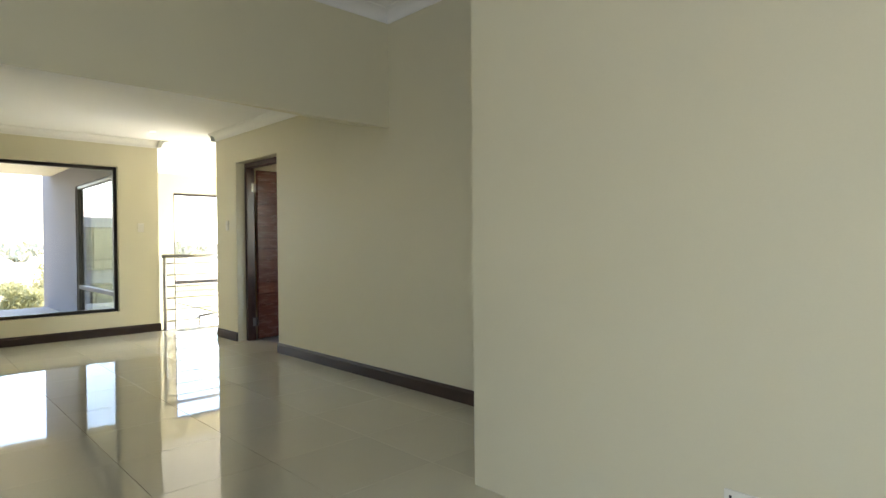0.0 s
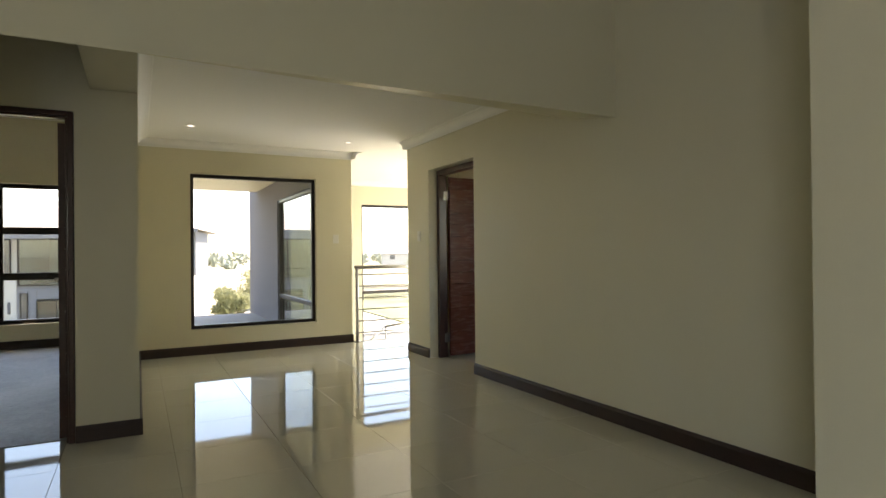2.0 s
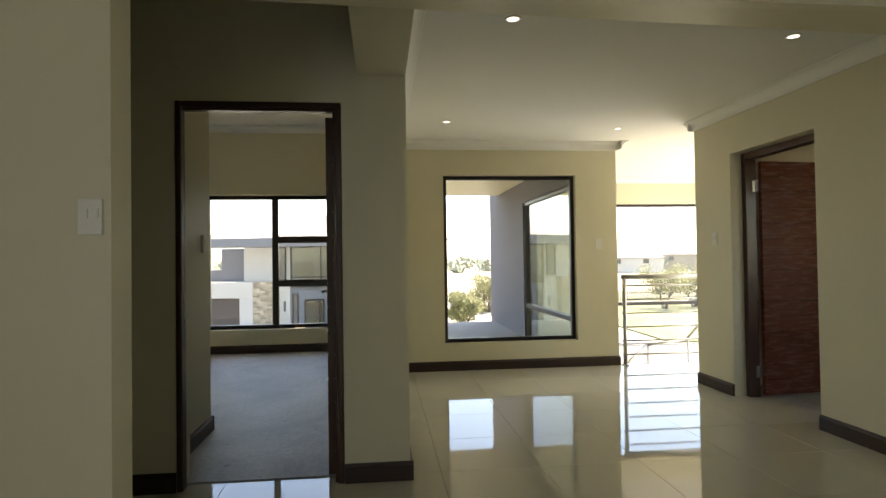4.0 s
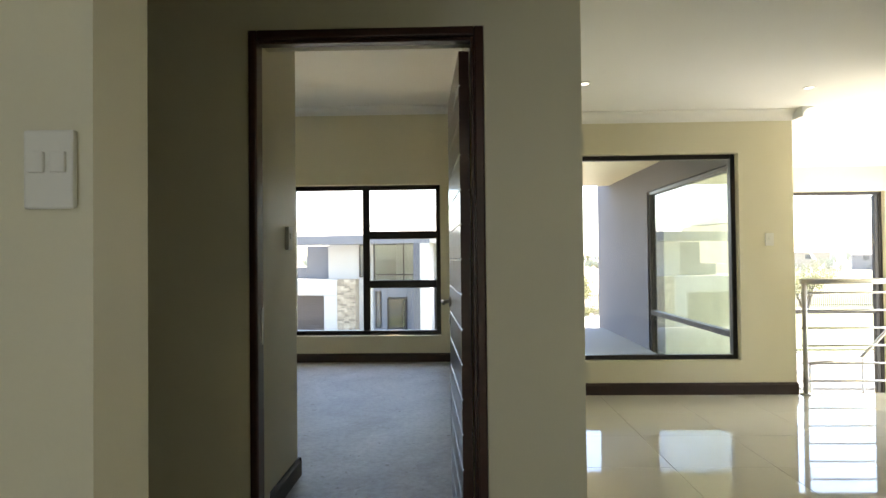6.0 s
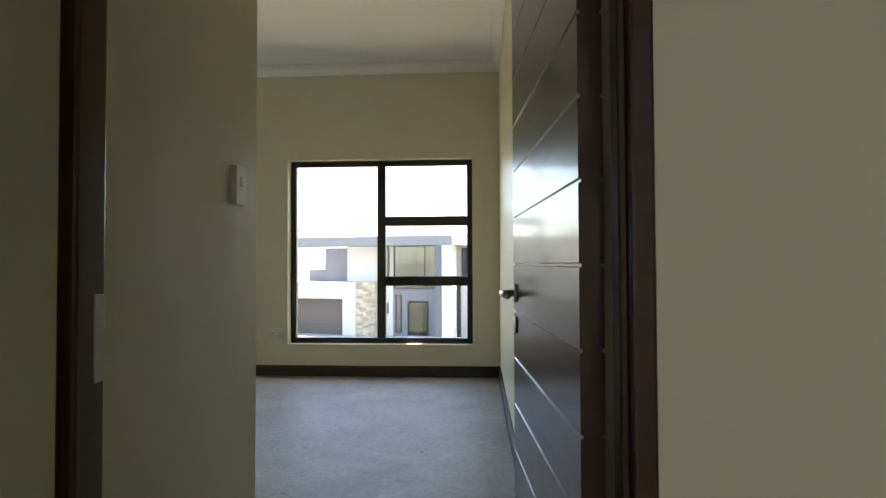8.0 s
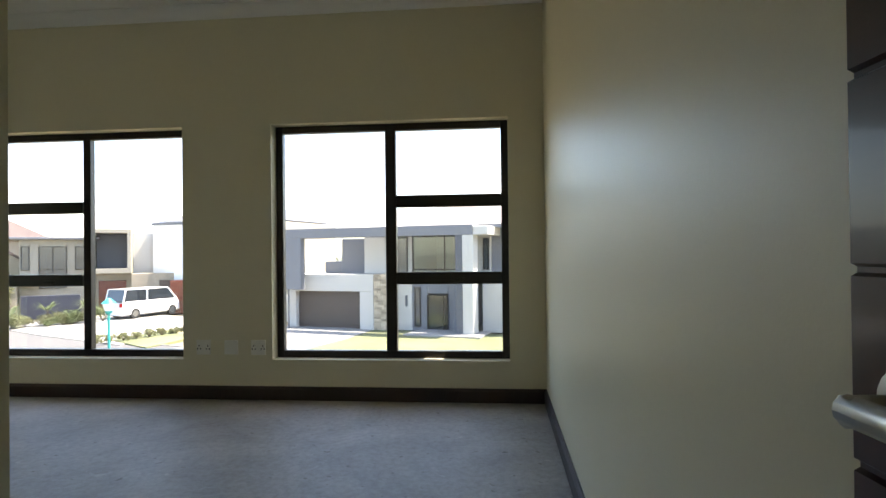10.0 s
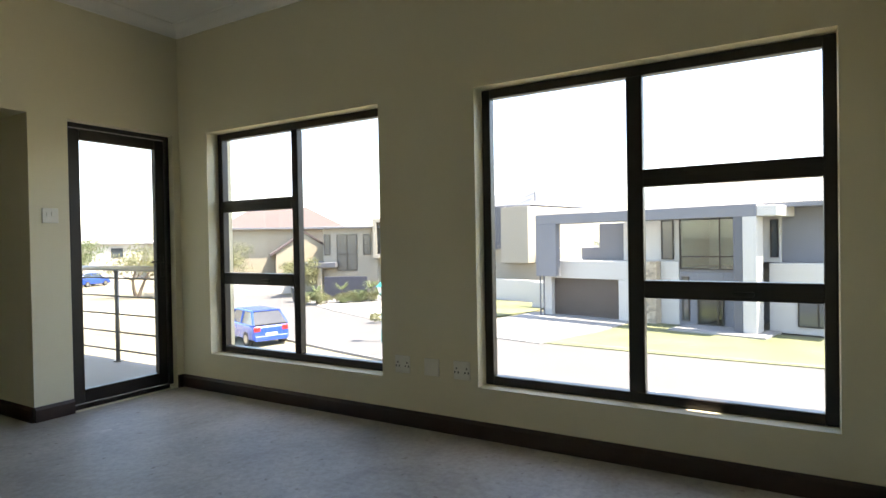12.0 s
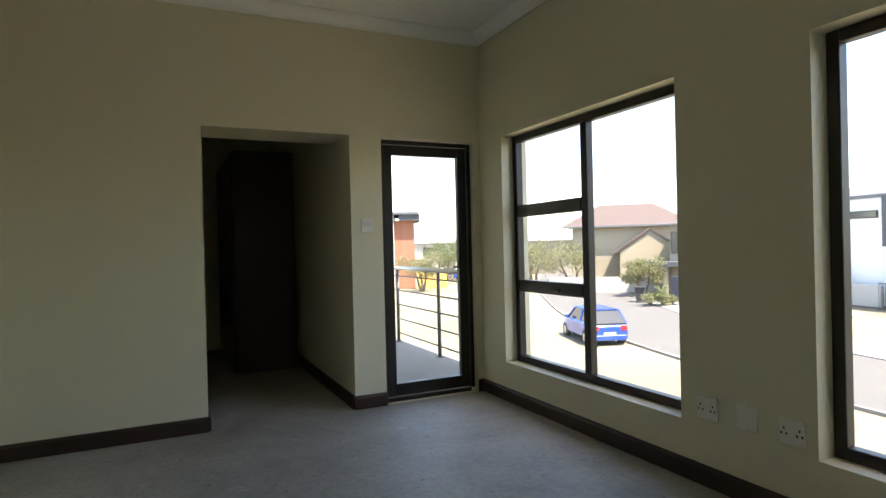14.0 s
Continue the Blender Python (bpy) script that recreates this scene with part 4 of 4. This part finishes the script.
for x, y, w, h, a, m in ((-52, -72, 14, 6, 140, M_BEIGE), (-40, -80, 16, 6, 160, M_HWHITE), (-66, -60, 14, 6, 130, M_TAN), (-70, -36, 14, 6, 110, M_BEIGE),
                         (-150, 60, 14, 5, 70, M_HWHITE), (-165, 82, 18, 6, 70, M_BEIGE), (-160, 105, 14, 5, 60, M_HGREY), (-150, 130, 16, 6, 60, M_HWHITE)):
    e = empty("house", "distant pale plastered house with a low pitched roof", "house", turned((x, y, -3.06), a), group="distant houses")
    part("wall", boxm(0, w, 0, 9, 0, h * 0.8), m, e)
    gable_roof(e, 0, w, 0, 9, h * 0.8, 1.8, M_ROOFT if m is not M_TAN else M_ROOFB, 0.4, 3.0)
    for k in range(2):
        house_window(e, w * (0.15 + 0.5 * k), w * (0.15 + 0.5 * k) + 1.3, h * 0.5, h * 0.5 + 1.1, -0.02)


# ---- plants ----
def leaf_cloud(bm, rng, centre, r, count, size):
    for _ in range(count):
        v = Vector((rng.gauss(0, 1), rng.gauss(0, 1), rng.gauss(0, 1))).normalized() * r * (rng.random() ** 0.45)
        p = Vector(centre) + Vector((v.x, v.y, v.z * 0.75))
        q = Euler((rng.uniform(0, 6.3), rng.uniform(0, 6.3), rng.uniform(0, 6.3))).to_matrix()
        s = size * rng.uniform(0.6, 1.3)
        a, b = q @ Vector((s, 0, 0)), q @ Vector((0, s * 0.55, 0))
        vs = [bm.verts.new(p - a), bm.verts.new(p + b), bm.verts.new(p + a), bm.verts.new(p - b)]
        bm.faces.new(vs)


def tree(at, h, spread, seed, mat, count=3600, size=0.085, label="small thorn tree with an open olive-green crown"):
    rng = random.Random(seed)
    e = empty("tree", label, "tree", pose(*at))
    bm, tips = bmesh.new(), []
    stems = rng.choice((2, 3))
    for k in range(stems):
        a = 6.283 * k / stems + rng.uniform(-0.4, 0.4)
        p, r = Vector((0.1 * math.cos(a), 0.1 * math.sin(a), 0)), 0.035 * h
        d = Vector((0.35 * math.cos(a), 0.35 * math.sin(a), 1)).normalized()
        for i in range(4):
            q = p + d * h * 0.16
            addcyl(bm, p, q, r, r * 0.78, 7)
            p, r = q, r * 0.78
            d = (d + Vector((rng.uniform(-0.3, 0.3), rng.uniform(-0.3, 0.3), 0.05))).normalized()
            if i:
                for _ in range(2):
                    b = 6.283 * rng.random()
                    t = p + Vector((math.cos(b), math.sin(b), 0.55)).normalized() * spread * rng.uniform(0.45, 0.9)
                    addcyl(bm, p, t, r * 0.5, r * 0.15, 5)
                    tips.append(t)
        tips.append(p)
    part("trunk", bm, M_BARK, e)
    bm = bmesh.new()
    for t in tips:
        leaf_cloud(bm, rng, t, spread * rng.uniform(0.32, 0.55), count // len(tips), size)
    part("crown", bm, mat, e)
    return e


def shrub(at, r, seed, mat, label="low clipped shrub with fine green leaves", count=900, size=0.05):
    rng = random.Random(seed)
    e = empty("shrub", label, "shrub", pose(*at))
    bm = bmesh.new()
    for k in range(7):
        a = 6.283 * k / 7
        addcyl(bm, (0, 0, 0), (0.6 * r * math.cos(a), 0.6 * r * math.sin(a), r), 0.02, 0.006, 5)
    part("stems", bm, M_BARK, e)
    bm = bmesh.new()
    for _ in range(7):
        leaf_cloud(bm, rng, (rng.uniform(-0.6, 0.6) * r, rng.uniform(-0.6, 0.6) * r, r * rng.uniform(0.4, 1.0)), r * 0.5, count // 7, size)
    part("foliage", bm, mat, e)
    return e


def aloe(at, h, seed):
    rng = random.Random(seed)
    e = empty("aloe", "spiky green aloe with long leaves on a short stem", "plant", pose(*at))
    part("stem", cylm((0, 0, 0), (0, 0, h * 0.55), 0.07, 0.05, 8), M_BARK, e)
    bm = bmesh.new()
    for i in range(34):
        a, up = 6.283 * rng.random(), rng.uniform(-0.2, 1.2)
        d = Vector((math.cos(a), math.sin(a), up)).normalized()
        s = Vector((-math.sin(a), math.cos(a), 0)) * 0.04
        p = Vector((0, 0, h * 0.55))
        m1, t = p + d * h * 0.35, p + d * h * 0.6 - Vector((0, 0, 0.12 * h))
        bm.faces.new([bm.verts.new(v) for v in (p - s, p + s, m1 + s, m1 - s)])
        bm.faces.new([bm.verts.new(v) for v in (m1 - s, m1 + s, t)])
    part("leaves", bm, M_LEAF, e)


for x, y, h, s, m in ((-38.0, -45.0, 5.0, 2.5, M_LEAF_DRY), (-41.5, -43.6, 5.0, 2.5, M_LEAF_DRY), (-35.5, -47.5, 4.8, 2.4, M_LEAF_DRY), (-39.6, -48.0, 5.2, 2.6, M_LEAF_DRY), (-41.2, -34.6, 3.4, 1.5, M_LEAF_DRY), (-35.5, -58.5, 5.6, 2.6, M_LEAF), (-38.8, -63.5, 5.8, 2.6, M_LEAF),
                      (-46.4, 22.9, 3.9, 1.9, M_LEAF_DRY), (-47.5, 26.0, 3.8, 1.9, M_LEAF_DRY), (-33.5, 4.9, 3.0, 1.1, M_LEAF_DRY), (-47.0, 8.6, 3.2, 1.5, M_LEAF_DRY), (-30.0, -52.0, 4.2, 1.8, M_LEAF_DRY)):
    tree((x, y, -3.06), h, s, int(-x * 7 - y), m)
rs = random.Random(12)
for k in range(16):
    u = k / 15
    shrub((-36.2 - 4.0 * u + rs.uniform(-0.6, 0.6), -29.2 + 3.2 * u + rs.uniform(-0.6, 0.6), -2.97), rs.uniform(0.45, 0.8), k, M_LEAF if k % 2 else M_LEAF_DRY)
for k in range(9):
    shrub((-31.2 - 0.62 * k, -19.2 + 0.45 * k * 0.6, -2.95), rs.uniform(0.25, 0.4), 40 + k, M_LEAF_DRY, "small dry shrub along the lawn edge", 260, 0.06)
for k in range(6):
    shrub((-41 - k * 1.3, -40 + k * 1.1, -3.0), rs.uniform(0.5, 0.9), 60 + k, M_LEAF)
for k in range(8):
    shrub((-41.5 - rs.uniform(0, 5), 6.0 + k * 0.9, -3.0), rs.uniform(0.5, 0.9), 80 + k, M_LEAF_DRY, "dry bush near the side street fence")
for k, (x, y, h) in enumerate(((-38.4, -27.6, 1.7), (-39.9, -26.2, 1.8), (-37.0, -28.7, 1.5))):
    aloe((x, y, -2.97), h, k)

# palisade fences on the far lawn
fe = empty("palisade_fence", "dark steel palisade fence beyond the lawn", "fence")
bm = bmesh.new()
for i in range(260):
    y = 6.0 + i * 0.16
    addbox(bm, -50.03, -49.97, y - 0.025, y + 0.025, -3.06, -1.65)
tagged(part("pales", bm, M_FENCE, fe), kind="stuff")
for z in (-2.8, -1.9):
    part("rail", boxm(-49.97, -49.93, 6.0, 47.6, z - 0.03, z + 0.03), M_FENCE, fe)
for i in range(3):
    part("pillar", boxm(-50.2, -49.8, 6.0 + i * 3.5, 6.4 + i * 3.5, -3.06, -1.5, 0.02), M_HWHITE, fe)
# far woods on the skyline, their haze put into the colour
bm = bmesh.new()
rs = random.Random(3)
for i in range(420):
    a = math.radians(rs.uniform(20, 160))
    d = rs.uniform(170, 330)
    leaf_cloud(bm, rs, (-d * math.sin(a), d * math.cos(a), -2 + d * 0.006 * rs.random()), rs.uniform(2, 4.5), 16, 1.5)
tagged(finish("hazed_far_woods", bm, M_FAR_HAZE), "hazy far line of trees on the skyline", "trees", kind="stuff")


# ---- vehicles ----
def loft(stations):
    """A closed body from cross-sections: (x, [(y, z), ...]) with the same count, mirrored in y."""
    bm, rings = bmesh.new(), []
    for x, sec in stations:
        full = [(y, z) for y, z in sec] + [(-y, z) for y, z in reversed(sec)]
        rings.append([bm.verts.new((x, y, z)) for y, z in full])
    n = len(rings[0])
    for r, s in zip(rings[:-1], rings[1:]):
        for i in range(n):
            bm.faces.new((r[i], r[(i + 1) % n], s[(i + 1) % n], s[i]))
    bm.faces.new(rings[0])
    bm.faces.new(rings[-1])
    return bm


def vehicle(name, label, m, paint, length, width, belt, top, cabin, wheel_r, axles, boxy):
    """A car along x (front at +x). cabin: (rear base, rear top, front top, front base) of the glasshouse."""
    e = empty(name, label, "car", m)
    w, L = width / 2, length
    st = []
    for x, k, zt in ((0.0, 0.86, belt * 0.86), (0.06, 0.95, belt * 0.95), (0.3, 1.0, belt), (L * 0.5, 1.0, belt), (cabin[3], 1.0, belt * 0.98), (L - 0.45, 0.96, belt * (0.95 if boxy else 0.82)), (L - 0.1, 0.88, belt * 0.70), (L, 0.78, belt * 0.58)):
        st.append((x, [(w * k * 0.82, 0.22), (w * k, 0.32), (w * k, zt * 0.72), (w * k * 0.97, zt * 0.93), (w * k * 0.90, zt)]))
    body = part("body", loft(st), paint, e, smooth=False)
    bv = body.modifiers.new("round", "BEVEL")
    bv.width, bv.segments = 0.03, 2
    wt = w * (0.88 if boxy else 0.72)
    a, b, c, d = cabin
    gh = [(a, [(w * 0.88, belt - 0.02), (w * 0.89, belt), (w * 0.88, belt + 0.02)]), (b, [(w * 0.88, belt - 0.02), (wt, top - 0.06), (wt * 0.9, top)]), (c, [(w * 0.88, belt - 0.02), (wt, top - 0.06), (wt * 0.9, top)]), (d, [(w * 0.86, belt - 0.05), (w * 0.87, belt - 0.03), (w * 0.86, belt)])]
    part("glasshouse", loft(gh), M_CARGL, e, "dark tinted car glass")
    part("roof", loft([(b - 0.06, [(wt * 0.7, top - 0.03), (wt * 0.98, top - 0.03), (wt * 0.88, top + 0.015)]), (c + 0.05, [(wt * 0.7, top - 0.03), (wt * 0.98, top - 0.03), (wt * 0.88, top + 0.015)])]), paint, e)
    for s in (-1, 1):
        for x0, x1 in ((a, b), (d, c), ((b + c) / 2 - 0.04, (b + c) / 2 - 0.04)):
            part("pillar", cylm((x0, s * w * 0.885, belt - 0.02), (x1, s * wt * 1.0, top - 0.03), 0.04 if not boxy else 0.05, n=6), paint, e)
        part("tail_light", boxm(-0.02, 0.12, s * w * 0.72 - 0.14, s * w * 0.72 + 0.14, belt * 0.70, belt * 0.92, 0.02), M_RED, e)
        part("headlight", boxm(L - 0.2, L - 0.02, s * w * 0.62 - 0.15, s * w * 0.62 + 0.15, belt * 0.56, belt * 0.70, 0.03), M_LAMPG, e)
        part("mirror", boxm(d - 0.35, d - 0.22, s * (w + 0.08) - 0.08, s * (w + 0.08) + 0.08, belt, belt + 0.14, 0.03), paint, e)
        for x in axles:
            t = part("wheel", cylm((x, s * (w - 0.20), wheel_r), (x, s * (w + 0.005), wheel_r), wheel_r, n=24), M_TYRE, e)
            part("rim", cylm((x, s * (w - 0.02), wheel_r), (x, s * (w + 0.015), wheel_r), wheel_r * 0.66, wheel_r * 0.6, n=10), M_STEEL, t)
    part("number_plate", boxm(-0.035, 0.0, -0.25, 0.25, belt * 0.50, belt * 0.62), M_PLASTIC, e)
    part("bumper", boxm(-0.05, 0.12, -w * 0.86, w * 0.86, 0.24, 0.46, 0.03), paint, e)
    return e


vehicle("car", "bright blue hatchback car parked at the roadside", pose(-24.2, -19.3, -3.06, 0, 0, 251), M_CAR, 3.95, 1.70, 0.92, 1.47, (0.05, 0.55, 2.35, 3.05), 0.31, (0.65, 3.2), False)
vehicle("minivan", "white minibus parked on the paved forecourt", pose(-43.9, -24.9, -2.96, 0, 0, 163) @ pose(-2.4, 0, 0), M_VAN, 4.9, 1.85, 1.15, 1.95, (0.05, 0.25, 3.6, 4.35), 0.34, (0.9, 3.9), True)
vehicle("car", "blue car parked far down the street", pose(-40.3, -66.5, -3.06, 0, 0, 200), M_CAR, 4.2, 1.7, 0.95, 1.5, (0.05, 0.55, 2.35, 3.05), 0.31, (0.65, 3.2), False)

# ---- street lamp, bin, meter box ----
sl = empty("street_lamp", "teal post-top street lamp with a round cap", "street lamp", pose(-26.6, -17.0, -3.0) @ pose(-0.2, 1.6, 0))
part("pole", cylm((0, 0, 0), (0, 0, 1.97), 0.055, 0.045), M_TEAL, sl)
part("base", cylm((0, 0, 0), (0, 0, 0.5), 0.085, 0.07), M_TEAL, sl)
part("lantern", cylm((0, 0, 2.04), (0, 0, 2.34), 0.13, 0.22, 16), M_LAMPG, sl, "pale glass lantern")
part("collar", cylm((0, 0, 1.95), (0, 0, 2.06), 0.10, 0.14, 16), M_TEAL, sl)
part("cap", cylm((0, 0, 2.34), (0, 0, 2.55), 0.27, 0.05, 16), M_TEAL, sl)
bn = empty("wheelie_bin", "black wheelie bin at the kerb", "bin", pose(-37.6, -31.2, -2.98, 0, 0, 40))
part("body", loft([(-0.28, [(0.27, 0.08), (0.32, 1.0)]), (0.28, [(0.27, 0.08), (0.33, 1.0)])]), M_BIN, bn)
part("lid", boxm(-0.36, 0.36, -0.36, 0.36, 1.0, 1.08, 0.02), M_BIN, bn)
for s in (-1, 1):
    part("wheel", cylm((-0.25, s * 0.2, 0.1), (-0.25, s * 0.28, 0.1), 0.1), M_TYRE, bn)
mb = empty("meter_box", "small white walled service box by the road", "box", pose(-21.0, -3.7, -3.06, 0, 0, 10))
part("wall", boxm(-0.7, 0.7, -0.7, -0.6, 0, 0.5, 0.01), M_HWHITE, mb)
part("wall", boxm(-0.7, -0.6, -0.6, 0.6, 0, 0.5, 0.01), M_HWHITE, mb)
part("wall", boxm(0.6, 0.7, -0.6, 0.6, 0, 0.5, 0.01), M_HWHITE, mb)
part("lid", boxm(-0.6, 0.6, -0.6, 0.6, 0.2, 0.25, 0.01), M_HGREY, mb)
# this house's own outer walls below the storey
slab("house_plinth", -10.4, 2.7, -8.8, 2.49, -3.2, -0.27, M_HWHITE, "pale plastered lower storey of the house", "wall")

# ---- floor tiles, one by one ----
TW = 0.5985
tile_mesh = bpy.data.meshes.new("tile")
bm = boxm(-TW / 2, TW / 2, -TW / 2, TW / 2, -0.012, 0.0, 0.0012)
bm.to_mesh(tile_mesh)
bm.free()
tile_mesh.materials.append(M_TILE)
for i in range(-9, 10):
    for j in range(-7, 9):
        x, y = -2.98 + 0.6 * (i + 0.5), 1.135 + 0.6 * (j + 0.5)
        if not (-8.75 < x < 2.6 and -2.9 < y < 6.0):
            continue
        if y > 3.5 and x > -7.0:
            continue
        if x < -5.5 and y < 0.1 or x < -4.2 and y < -2.7 or x > -1.7 and y > 2.6:
            continue
        if x - 0.3 < -8.46 and y > 2.6:
            continue
        t = new("tile", tile_mesh)
        t.location = (x, y, 0.0)
        t.parent = floor_slab
